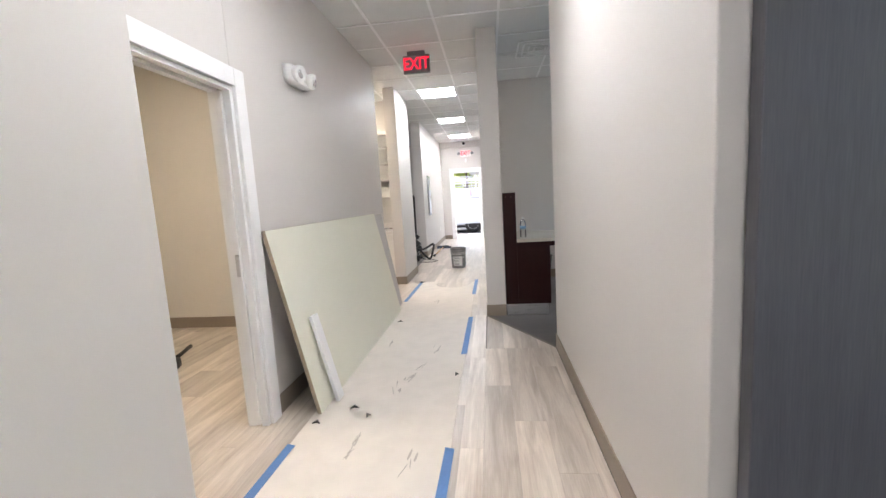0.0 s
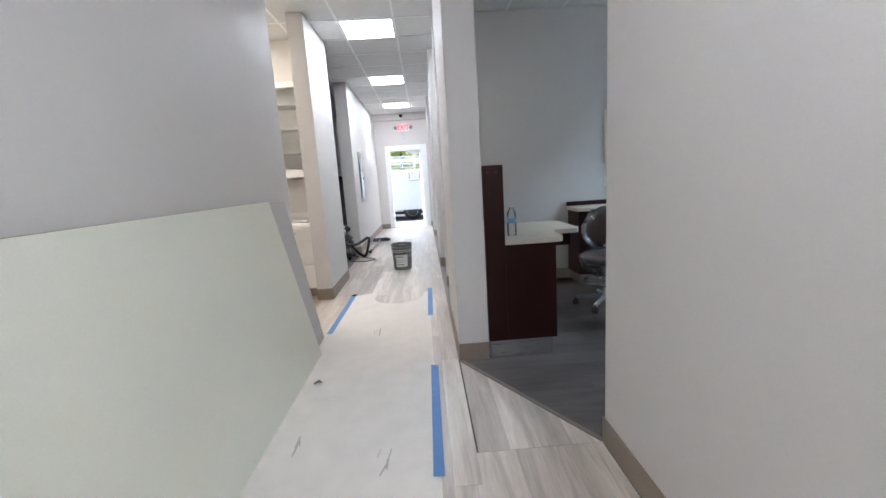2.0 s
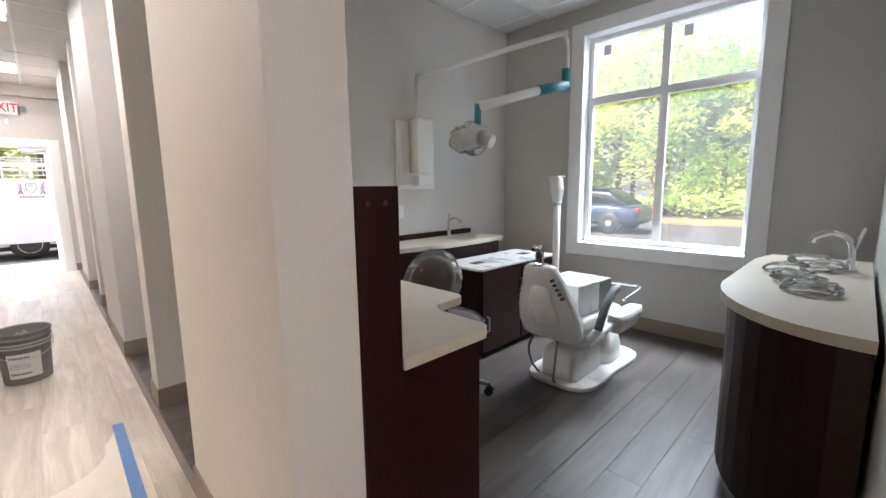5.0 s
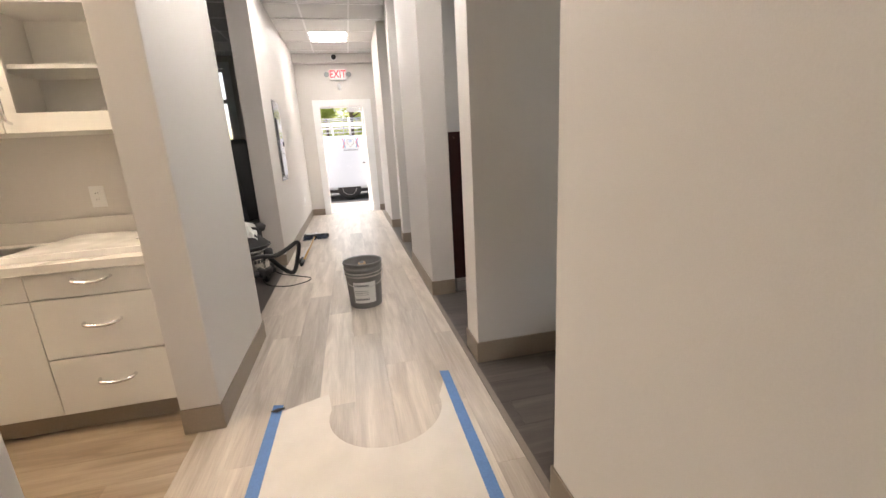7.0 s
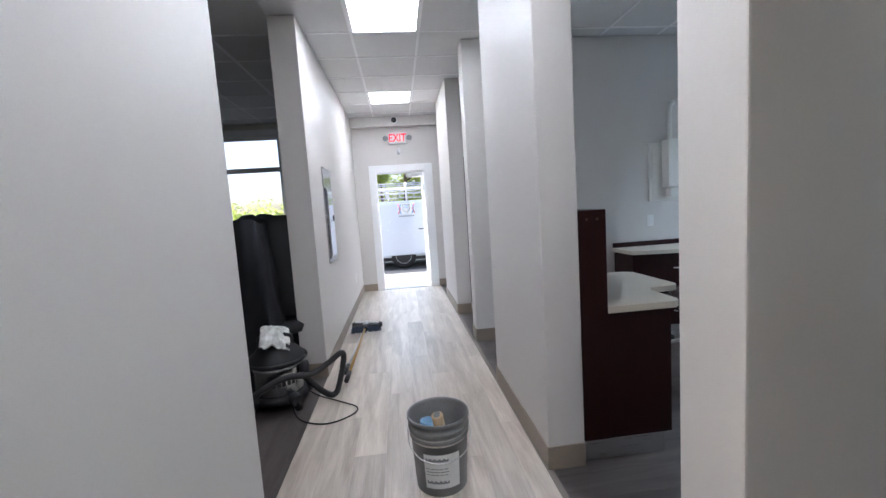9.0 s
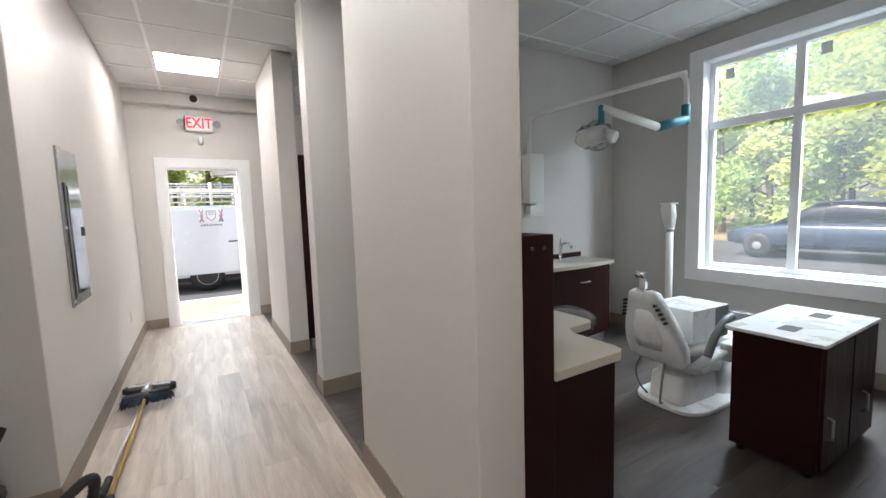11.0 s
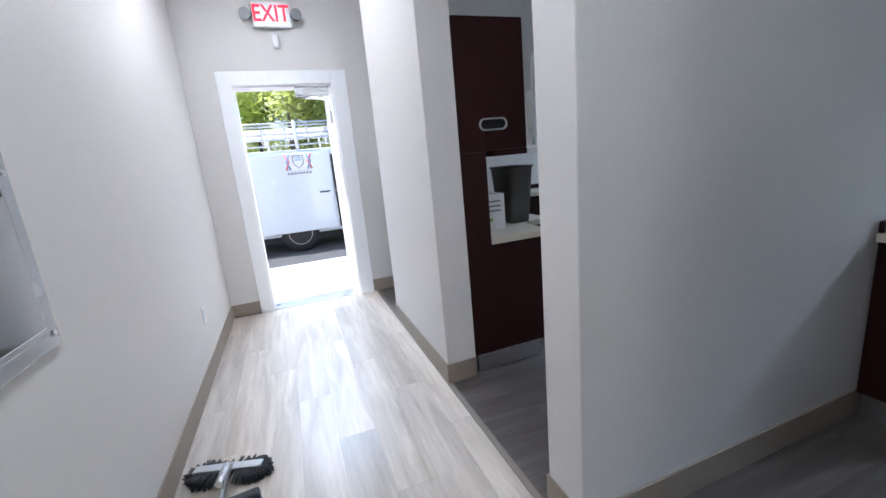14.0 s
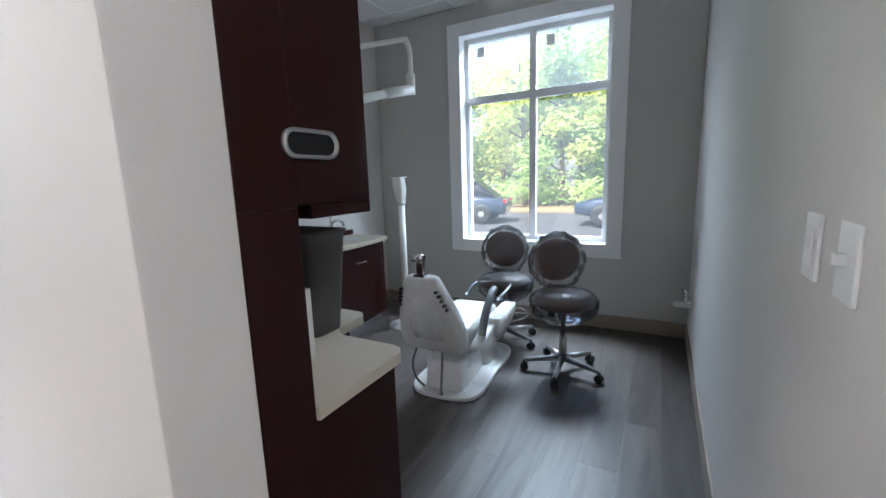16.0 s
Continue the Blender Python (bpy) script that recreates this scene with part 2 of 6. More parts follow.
CARBLUE = material("car_dark_blue", (0.03, 0.045, 0.075), 0.2, 0.3, coat=0.6, bump=0)
for m in (LEAF, LEAFY):
    nt = m.node_tree
    thin = nt.nodes.new("ShaderNodeBsdfTranslucent")
    both = nt.nodes.new("ShaderNodeAddShader")
    nt.links.new(nt.nodes["Principled BSDF"].inputs["Base Color"].links[0].from_socket, thin.inputs[0])
    nt.links.new(nt.nodes["Principled BSDF"].outputs[0], both.inputs[0])
    nt.links.new(thin.outputs[0], both.inputs[1])
    nt.links.new(both.outputs[0], nt.nodes["Material Output"].inputs[0])
PINK = material("logo_pink", (0.70, 0.22, 0.26), 0.4)
SKYBLUE = material("logo_blue", (0.22, 0.40, 0.60), 0.4)
WOOD = material("pine", (0.42, 0.30, 0.18), 0.7, vary=0.15, scale=6)
LABEL = material("paper_label", (0.72, 0.72, 0.70), 0.6, vary=0.06, scale=15)
PALEBLUE = material("pale_blue_grey", (0.36, 0.42, 0.46), 0.6, vary=0.1, scale=8)
PANELDOOR = material("polished_panel_steel", (0.66, 0.68, 0.70), 0.10, 1.0, vary=0.03, scale=3, bump=0)
PANELSTEEL = material("galvanised_steel", (0.42, 0.44, 0.45), 0.22, 1.0, vary=0.06, scale=4)

# ---- mesh tools ----


def obj(name, bm, mat, parent=None, smooth=False):
    me = bpy.data.meshes.new(name)
    if smooth:
        for f in bm.faces:
            f.smooth = True
    bm.to_mesh(me)
    bm.free()
    for m in (mat if isinstance(mat, (list, tuple)) else (mat,)):
        me.materials.append(m)
    ob = new(name, me)
    if parent:
        ob.parent = parent
    return ob


def add_box(bm, x0, x1, y0, y1, z0, z1, bev=0.0, idx=0):
    r = bmesh.ops.create_cube(bm, size=1.0)
    vs = r["verts"]
    bmesh.ops.scale(bm, verts=vs, vec=(x1 - x0, y1 - y0, z1 - z0))
    bmesh.ops.translate(bm, verts=vs, vec=((x0 + x1) / 2, (y0 + y1) / 2, (z0 + z1) / 2))
    es = list({e for v in vs for e in v.link_edges})
    fs = {f for v in vs for f in v.link_faces}
    if bev:
        out = bmesh.ops.bevel(bm, geom=es, offset=bev, segments=2, affect='EDGES', profile=0.6)
        fs = set(out["faces"]) | {f for f in fs if f.is_valid}
    for f in fs:
        f.material_index = idx
    return vs


def box(name, x0, x1, y0, y1, z0, z1, mat, parent=None, bev=0.004):
    bm = bmesh.new()
    add_box(bm, x0, x1, y0, y1, z0, z1, bev)
    return obj(name, bm, mat, parent)


def add_tube(bm, pts, r, seg=10, cap=True):
    pts = [Vector(p) for p in pts]
    rs = list(r) if isinstance(r, (list, tuple)) else [r]
    rs = [rs[min(int(i * len(rs) / len(pts)), len(rs) - 1)] if len(rs) != len(pts) else rs[i] for i in range(len(pts))]
    rings = []
    up = None
    for i, p in enumerate(pts):
        d = (pts[min(i + 1, len(pts) - 1)] - pts[max(i - 1, 0)]).normalized()
        if up is None:
            up = d.orthogonal().normalized()
        up = (up - d * up.dot(d)).normalized()
        w = d.cross(up)
        rings.append([bm.verts.new(p + rs[i] * (math.cos(a) * up + math.sin(a) * w)) for a in (2 * math.pi * k / seg for k in range(seg))])
    for a, b in zip(rings, rings[1:]):
        for k in range(seg):
            bm.faces.new((a[k], a[(k + 1) % seg], b[(k + 1) % seg], b[k])).smooth = True
    if cap:
        bm.faces.new(rings[0][::-1])
        bm.faces.new(rings[-1])


def smooth_path(pts, n=6):
    pts = [Vector(p) for p in pts]
    out = []
    for i in range(len(pts) - 1):
        p0, p1, p2, p3 = pts[max(i - 1, 0)], pts[i], pts[i + 1], pts[min(i + 2, len(pts) - 1)]
        for k in range(n):
            t = k / n
            out.append(0.5 * ((2 * p1) + (p2 - p0) * t + (2 * p0 - 5 * p1 + 4 * p2 - p3) * t * t + (3 * p1 - p0 - 3 * p2 + p3) * t ** 3))
    out.append(pts[-1])
    return out


def tube(name, pts, r, mat, parent=None, curve=False, seg=10):
    bm = bmesh.new()
    add_tube(bm, smooth_path(pts) if curve else pts, r, seg)
    return obj(name, bm, mat, parent)


def lathe(name, profile, mat, parent=None, seg=28, at=(0, 0, 0), squash=1.0, cap=True):
    """A turned shape from (radius, height) pairs, about the z axis."""
    bm = bmesh.new()
    rings = []
    for r, z in profile:
        rings.append([bm.verts.new((at[0] + r * math.cos(2 * math.pi * k / seg), at[1] + squash * r * math.sin(2 * math.pi * k / seg), at[2] + z)) for k in range(seg)])
    for a, b in zip(rings, rings[1:]):
        for k in range(seg):
            bm.faces.new((a[k], a[(k + 1) % seg], b[(k + 1) % seg], b[k])).smooth = True
    if cap and profile[0][0] > 1e-4:
        bm.faces.new(rings[0][::-1])
    if cap and profile[-1][0] > 1e-4:
        bm.faces.new(rings[-1])
    bmesh.ops.remove_doubles(bm, verts=bm.verts, dist=1e-5)
    return obj(name, bm, mat, parent)


def prism(name, outline, z0, z1, mat, parent=None, bev=0.0):
    """A flat outline (x, y), pulled up from z0 to z1."""
    bm = bmesh.new()
    low = [bm.verts.new((x, y, z0)) for x, y in outline]
    face = bm.faces.new(low)
    up = bmesh.ops.extrude_face_region(bm, geom=[face])
    top = [g for g in up["geom"] if isinstance(g, bmesh.types.BMVert)]
    bmesh.ops.translate(bm, verts=top, vec=(0, 0, z1 - z0))
    bmesh.ops.recalc_face_normals(bm, faces=bm.faces)
    if bev:
        es = [e for e in bm.edges if abs(e.verts[0].co.z - e.verts[1].co.z) < 1e-5]
        bmesh.ops.bevel(bm, geom=es, offset=bev, segments=2, affect='EDGES', profile=0.6)
    return obj(name, bm, mat, parent)


def loft(name, rings, mat, parent=None, seg=24, power=3.0):
    """Rounded cross-sections joined: each ring is (centre, half-axis u, half-axis v)."""
    bm = bmesh.new()
    made = []
    for c, u, v in rings:
        c, u, v = Vector(c), Vector(u), Vector(v)
        row = []
        for k in range(seg):
            a = 2 * math.pi * k / seg
            ca, sa = math.cos(a), math.sin(a)
            row.append(bm.verts.new(c + u * math.copysign(abs(ca) ** (2 / power), ca) + v * math.copysign(abs(sa) ** (2 / power), sa)))
        made.append(row)
    for a, b in zip(made, made[1:]):
        for k in range(seg):
            bm.faces.new((a[k], a[(k + 1) % seg], b[(k + 1) % seg], b[k])).smooth = True
    bm.faces.new(made[0][::-1])
    bm.faces.new(made[-1])
    bmesh.ops.recalc_face_normals(bm, faces=bm.faces)
    return obj(name, bm, mat, parent)


def thing(name, m, label, category, group="", kind=""):
    e = new(name)
    e.matrix_basis = m
    e.empty_display_size = 0.1
    return tagged(e, label, category, group, kind)


def structure(ob, label=""):
    return tagged(ob, label, "", "", "structure")


def arc(cx, cy, r, a0, a1, n=8):
    return [(cx + r * math.cos(radians(a0 + (a1 - a0) * k / n)), cy + r * math.sin(radians(a0 + (a1 - a0) * k / n))) for k in range(n + 1)]


# ---- the building ----
H = 3.0
LX, RX = -0.645, 0.75
END = 13.3
OUTX = 4.25


def wall(name, x0, x1, y0, y1, mat=WALL, z0=0.0, z1=H, label="smooth greige painted drywall wall", bev=0.006):
    return structure(box(name, x0, x1, y0, y1, z0, z1, mat, None, bev), label)


def skirting(x0, x1, y0, y1, h=0.125):
    """A vinyl base strip round a block of wall; lies 6 mm proud of the faces given."""
    ob = box("baseboard", x0, x1, y0, y1, 0.0, h, BASE, None, 0.003)
    return structure(ob, "taupe vinyl baseboard along the foot of the wall")


P = 0.008
# entry walls beside the start of the walk
wall("wall_entry_left", -0.75, -0.40, -1.6, 1.72)
wall("wall_entry_back", -0.75, 4.25, -1.75, -1.6)
wall("wall_near_right", 1.34, 1.50, 1.35, 3.76)
skirting(1.34 - P, 1.50 + P, 1.35 - P, 3.76 + P)
wall("wall_near_south", 1.50, OUTX, 1.35, 1.52, GREYWALL)
wall("wall_op_one_south", 1.50, OUTX, 3.60, 3.76, GREYWALL)
skirting(1.52, OUTX, 3.76, 3.76 + P)
# left wall with the pocket door opening (y 1.82 to 2.68, head at 2.0)
wall("wall_left_near", -0.70, -0.57, 1.66, 1.70)
wall("wall_left_head", -0.70, -0.57, 1.70, 2.56, z0=2.0)
wall("wall_left", -0.70, -0.57, 2.56, 5.60)
skirting(-0.57, -0.57 + P, 2.66, 5.60)
skirting(-0.70, -0.57 + P, 5.60, 5.60 + P)
wall("wall_nook_south", -3.2, -0.70, 5.45, 5.60)
# nook back wall with its corner pier
wall("wall_nook_back", -3.2, -0.70, 7.34, 7.55)
wall("wall_nook_pier", -0.70, -0.53, 6.57, 7.55)
skirting(-0.70, -0.53 + P, 6.57 - P, 6.57)
skirting(-0.53, -0.53 + P, 6.57, 7.55)
skirting(-3.2, -0.53 + P, 7.55, 7.55 + P)
wall("wall_nook_west", -3.35, -3.2, 4.62, 7.55)
# left wall with the breaker panel
wall("wall_left_far", -0.86, LX, 9.52, END)
skirting(-0.86 - P, LX + P, 9.52 - P, 9.52)
skirting(LX, LX + P, 9.52, END)
# office
wall("wall_office_west", -4.4, -4.25, 7.40, END + 0.2, GREYWALL)
wall("wall_office_south", -4.25, -3.2, 7.40, 7.55, GREYWALL)
# room behind the pocket door
wall("wall_store_north", -3.62, -0.70, 4.56, 4.70, WARMWALL)
wall("wall_store_west", -3.75, -3.62, -0.2, 4.70, WARMWALL)
wall("wall_store_south", -3.62, -0.75, -0.2, 0.0, WARMWALL)
skirting(-3.62, -0.70, 4.56 - P, 4.56)
skirting(-3.62, -3.62 + P, 0.0, 4.56)
# piers and dividing walls along the treatment bays
PIERS = ((4.74, 5.80, 0.205), (7.93, 9.06, 0.195), (11.22, 12.45, 0.185))
for k, (ya, yb, deep) in enumerate(PIERS):
    wall("wall_pier_%d" % (k + 1), RX, RX + deep, ya, yb)
    skirting(RX - P, RX + deep, ya - P, yb + P)
for k, (ya, yb) in enumerate(((6.76, 6.97), (10.06, 10.25))):
    wall("wall_divider_%d" % (k + 1), RX + 0.03, OUTX, ya, yb, WALL)
    skirting(RX + 0.03 - P, OUTX, ya - P, yb + P)


def pierced_wall(name, y0, y1, holes, x0, x1, mat):
    """An outside wall along y with window openings (ya, yb, za, zb)."""
    bm = bmesh.new()
    at = y0
    for ya, yb, za, zb in holes:
        add_box(bm, x0, x1, at, ya, 0, H)
        add_box(bm, x0, x1, ya, yb, 0, za)
        add_box(bm, x0, x1, ya, yb, zb, H)
        at = yb
    add_box(bm, x0, x1, at, y1, 0, H)
    return structure(obj(name, bm, mat), "cool grey painted outside wall with window openings")


# made-up dark leaf: its colour stands in for a dim wall face
DIMGREY = material("dim_face_grey", (0.10, 0.10, 0.115), 0.45, vary=0.2, scale=3, fine=20, stretch=(14, 14, 0.6), bump=0.05)
e = thing("door_3", pose(1.40, 1.29, 0), "dark grey streaked leaf, added over the dim wall face", "door", "", "structure")
box("leaf", 0.0, 0.90, 0.0, 0.045, 0.01, 2.1, DIMGREY, e, 0.003)
tube("lever", [(0.84, 0.0, 1.0), (0.84, -0.05, 1.0), (0.73, -0.055, 1.0)], 0.011, STEEL, e)

WINS = (5.14, 8.37, 11.60)
pierced_wall("wall_east", 1.35, END + 0.2, [(c - 0.70, c + 0.70, 0.76, 2.74) for c in WINS], OUTX, OUTX + 0.2, GREYWALL)
for a, b in ((3.76, 6.76), (6.97, 10.06), (10.25, END)):
    skirting(OUTX - P, OUTX, a, b)
# end wall with the exit door and the office window
bm = bmesh.new()
for x0, x1, z0, z1 in ((-4.25, -2.85, 0, H), (-2.85, -1.85, 0, 0.75), (-2.85, -1.85, 2.80, H), (-1.85, -0.30, 0, H), (-0.30, 0.585, 2.095, H), (0.585, OUTX, 0, H)):
    add_box(bm, x0, x1, END, END + 0.2, z0, z1)
structure(obj("wall_end", bm, WALL), "greige painted end wall with the exit doorway")
skirting(LX, -0.395, END - P, END)
skirting(0.712, OUTX, END - P, END)
structure(box("beam", LX, 1.6, END - 0.14, END, 2.84, H, WALL, None, 0.004), "greige boxed soffit beam over the exit door")

# floor slab and ceiling
structure(box("floor", -4.4, OUTX + 0.2, -1.75, END + 0.2, -0.16, -0.006, SUB, None, 0), "grey-beige whitewashed oak vinyl plank floor")
floor = bpy.data.objects["floor"]
bm = bmesh.new()
TS = 0.61
LAMPS = ((-0.24, 6.83), (-0.24, 9.27), (-0.24, 11.71))
WARMLAMPS = ((-2.09, 6.03), (-2.09, 2.2))
# unseen panels: one inferred from the bright walls, one added behind the start
BACKLAMPS = ((0.37, 1.95), (0.37, -1.10))
gx0, gy0 = -0.24 - 7 * TS, 6.83 - 15 * TS
lit = {(round((x - gx0) / TS), round((y - gy0) / TS)) for x, y in LAMPS + BACKLAMPS}
for i in range(15):
    for j in range(28):
        x, y = gx0 + i * TS, gy0 + j * TS
        if (i, j) in lit or y > END + 0.15:
            continue
        tilt = random.uniform(-0.0015, 0.0015)
        vs = add_box(bm, x + 0.011, x + TS - 0.011, y + 0.011, y + TS - 0.011, H + 0.004 + tilt, H + 0.02 + tilt, 0.0, 0)
for i in range(16):
    add_box(bm, gx0 + i * TS - 0.012, gx0 + i * TS + 0.012, gy0, END + 0.2, H - 0.001, H + 0.03, 0, 1)
for j in range(29):
    y = gy0 + j * TS
    if y < END + 0.2:
        add_box(bm, gx0, gx0 + 15 * TS, y - 0.012, y + 0.012, H - 0.002, H + 0.029, 0, 1)
add_box(bm, gx0, gx0 + 15 * TS, gy0, END + 0.2, H + 0.06, H + 0.16, 0, 1)
structure(obj("ceiling", bm, [TILE, GRID]), "white suspended ceiling of square mineral tiles")


def panel_lamp(x, y, mat, label):
    e = thing("ceiling_lamp", pose(x + TS / 2, y + TS / 2, H), label, "ceiling lamp", "ceiling lamps")
    s = TS / 2 - 0.014
    bm = bmesh.new()
    for a in ((-s, s, -s, -s + 0.016), (-s, s, s - 0.016, s), (-s, -s + 0.016, -s + 0.016, s - 0.016), (s - 0.016, s, -s + 0.016, s - 0.016)):
        add_box(bm, *a, -0.006, 0.03)
    obj("frame", bm, GRID, e)
    box("diffuser", -s + 0.016, s - 0.016, -s + 0.016, s - 0.016, 0.0, 0.02, mat, e, 0)
    return e


for x, y in LAMPS + BACKLAMPS:
    panel_lamp(x, y, LAMP, "lit square white LED panel set in the ceiling grid")
for x, y in WARMLAMPS:
    e = panel_lamp(x, y, LAMPWARM, "lit warm white LED panel on the ceiling")
    e.location.z = H - 0.03

e = thing("air_diffuser", pose(1.485, 5.50, H), "white square louvred air diffuser in the ceiling grid", "air vent")
for k in range(4):
    a = 0.27 - 0.065 * k
    bm = bmesh.new()
    for q in range(4):
        add_box(bm, -a, a, a - 0.02, a, -0.012 - 0.002 * k, -0.004 - 0.002 * k)
        bmesh.ops.rotate(bm, verts=bm.verts, cent=(0, 0, 0), matrix=Matrix.Rotation(radians(90), 3, 'Z'))
    obj("louvre", bm, GRID, e)

# ---- windows and the doors ----


def casing_window(name, c, width, za, zb, x, label):
    """A white cased window in a wall along y: two tall panes below a transom, two lights above."""
    e = thing(name, pose(x, c, 0), label, "window", "bay windows", "structure")
    w = width / 2
    bm = bmesh.new()
    for a in ((-w - 0.12, -w + 0.01, za - 0.11, zb + 0.11), (w - 0.01, w + 0.12, za - 0.11, zb + 0.11)):
        add_box(bm, -0.022, 0.0, a[0], a[1], a[2], a[3], 0.003)
    add_box(bm, -0.022, 0.0, -w + 0.01, w - 0.01, zb - 0.01, zb + 0.11, 0.003)
    add_box(bm, -0.026, 0.0, -w + 0.01, w - 0.01, za - 0.11, za + 0.01, 0.003)
    for a in ((-w, -w + 0.012, za, zb), (w - 0.012, w, za, zb)):
        add_box(bm, 0.0, 0.2, a[0], a[1], a[2], a[3])
    add_box(bm, 0.0, 0.2, -w, w, za, za + 0.014)
    add_box(bm, 0.0, 0.2, -w, w, zb - 0.014, zb)
    obj("casing", bm, WHITE, e)
    bm = bmesh.new()
    f = 0.045
    for y0, y1 in ((-w + 0.012, -w + 0.012 + f), (-0.032, 0.032), (w - 0.012 - f, w - 0.012)):
        add_box(bm, 0.10, 0.15, y0, y1, za + 0.014, zb - 0.014, 0.004)
    tr = za + (zb - za) * 0.70
    for z0, z1 in ((za + 0.014, za + 0.014 + f), (tr - 0.035, tr + 0.035), (zb - 0.014 - f, zb - 0.014)):
        add_box(bm, 0.098, 0.152, -w + 0.012, w - 0.012, z0, z1, 0.004)
    obj("frame", bm, WHITE, e)
    for k, (y0, y1) in enumerate(((-w + 0.05, -0.03), (0.03, w - 0.05))):
        for z0, z1 in ((za + 0.05, tr - 0.03), (tr + 0.03, zb - 0.05)):
            p = box("pane", 0.122, 0.128, y0, y1, z0, z1, HAZYGLASS, e, 0)
            p.visible_shadow = False
        box("sticker", 0.1195, 0.1215, y1 - 0.16, y1 - 0.09, zb - 0.19, zb - 0.10, LABEL, e, 0)
    return e


for k, c in enumerate(WINS):
    casing_window("window_%d" % (k + 1), c, 1.40, 0.76, 2.74, OUTX, "white cased four-light window looking out on trees")

e = thing("window_4", pose(-2.35, END, 0), "white two-sash office window against a bright sky", "window", "", "structure")
bm = bmesh.new()
for x0, x1, z0, z1 in ((-0.60, -0.49, 0.66, 2.90), (0.49, 0.60, 0.66, 2.90), (-0.49, 0.49, 2.79, 2.90), (-0.49, 0.49, 0.66, 0.76)):
    add_box(bm, x0, x1, -0.022, 0, z0, z1, 0.003)
for x0, x1, z0, z1 in ((-0.5, -0.44, 0.75, 2.8), (0.44, 0.5, 0.75, 2.8), (-0.44, 0.44, 2.74, 2.8), (-0.44, 0.44, 0.75, 0.81), (-0.44, 0.44, 2.20, 2.28)):
    add_box(bm, x0, x1, 0.08, 0.14, z0, z1, 0.003)
obj("frame", bm, WHITE, e)
for z0, z1 in ((0.80, 2.21), (2.27, 2.75)):
    p = box("pane", -0.45, 0.45, 0.105, 0.111, z0, z1, GLASS, e, 0)
    p.visible_shadow = False

# exit doorway: white casing, jamb, threshold, and the leaf swung out
e = thing("door_1", pose(0, END, 0), "white exit door swung open to the outside", "door", "", "structure")
bm = bmesh.new()
for x0, x1, z0, z1 in ((-0.395, -0.285, 0, 2.2), (0.57, 0.712, 0, 2.2), (-0.285, 0.57, 2.08, 2.2)):
    add_box(bm, x0, x1, -0.022, 0.0, z0, z1, 0.004)
obj("casing", bm, WHITE, e)
bm = bmesh.new()
for x0, x1, z0, z1 in ((-0.30, -0.27, 0, 2.095), (0.555, 0.585, 0, 2.095), (-0.27, 0.555, 2.065, 2.095)):
    add_box(bm, x0, x1, 0.0, 0.2, z0, z1, 0.002)
obj("jamb", bm, WHITE, e)
box("threshold", -0.27, 0.555, 0.0, 0.2, -0.005, 0.012, STEEL, e, 0.003)
leaf = box("leaf", -0.045, 0.0, 0.0, 0.85, 0.02, 2.06, WHITE, e, 0.003)
leaf.matrix_basis = pose(0.55, 0.205, 0, 0, 0, -24)
bm = bmesh.new()
for z in (0.28, 1.05, 1.80):
    add_box(bm, 0.535, 0.557, 0.13, 0.20, z - 0.055, z + 0.055, 0.002)
obj("hinge", bm, STEEL, e)
bm = bmesh.new()
add_box(bm, 0.24, 0.54, 0.03, 0.10, 1.985, 2.064, 0.006)
add_tube(bm, [(0.28, 0.08, 1.98), (0.46, 0.30, 2.0), (0.68, 0.52, 2.0)], 0.012, 8)
obj("closer", bm, STEEL, e)
tube("lever", [(0.80, 0.98, 1.0), (0.75, 1.0, 1.0), (0.71, 0.90, 1.0)], 0.011, STEEL, e)

# pocket door frame on the left
e = thing("door_2", pose(-0.57, 2.13, 0), "white cased pocket door frame with the door slid away", "door frame", "", "structure")
bm = bmesh.new()
add_box(bm, 0.0, 0.022, 0.43, 0.525, 0, 2.10, 0.004)
add_box(bm, 0.0, 0.022, -0.43, 0.43, 2.0, 2.10, 0.004)
add_box(bm, 0.0, 0.022, -0.52, -0.43, 0, 2.10, 0.004)
add_box(bm, -0.152, -0.13, 0.43, 0.525, 0, 2.10, 0.004)
add_box(bm, -0.152, -0.13, -0.43, 0.43, 2.0, 2.10, 0.004)
obj("casing", bm, WHITE, e)
bm = bmesh.new()
for a in ((-0.045, 0.0), (-0.13, -0.088)):
    add_box(bm, a[0], a[1], 0.405, 0.43, 0, 2.0, 0.002)
    add_box(bm, a[0], a[1], -0.43, 0.405, 1.975, 2.0, 0.002)
add_box(bm, -0.13, 0.0, -0.43, -0.41, 0, 1.975, 0.002)
obj("jamb", bm, WHITE, e)
box("leaf", -0.083, -0.05, 0.395, 1.25, 0.01, 1.975, WHITE, e, 0.003)
bm = bmesh.new()
add_box(bm, -0.078, -0.055, 0.390, 0.398, 0.93, 1.06, 0.002)
obj("flush_pull", bm, STEEL, e)

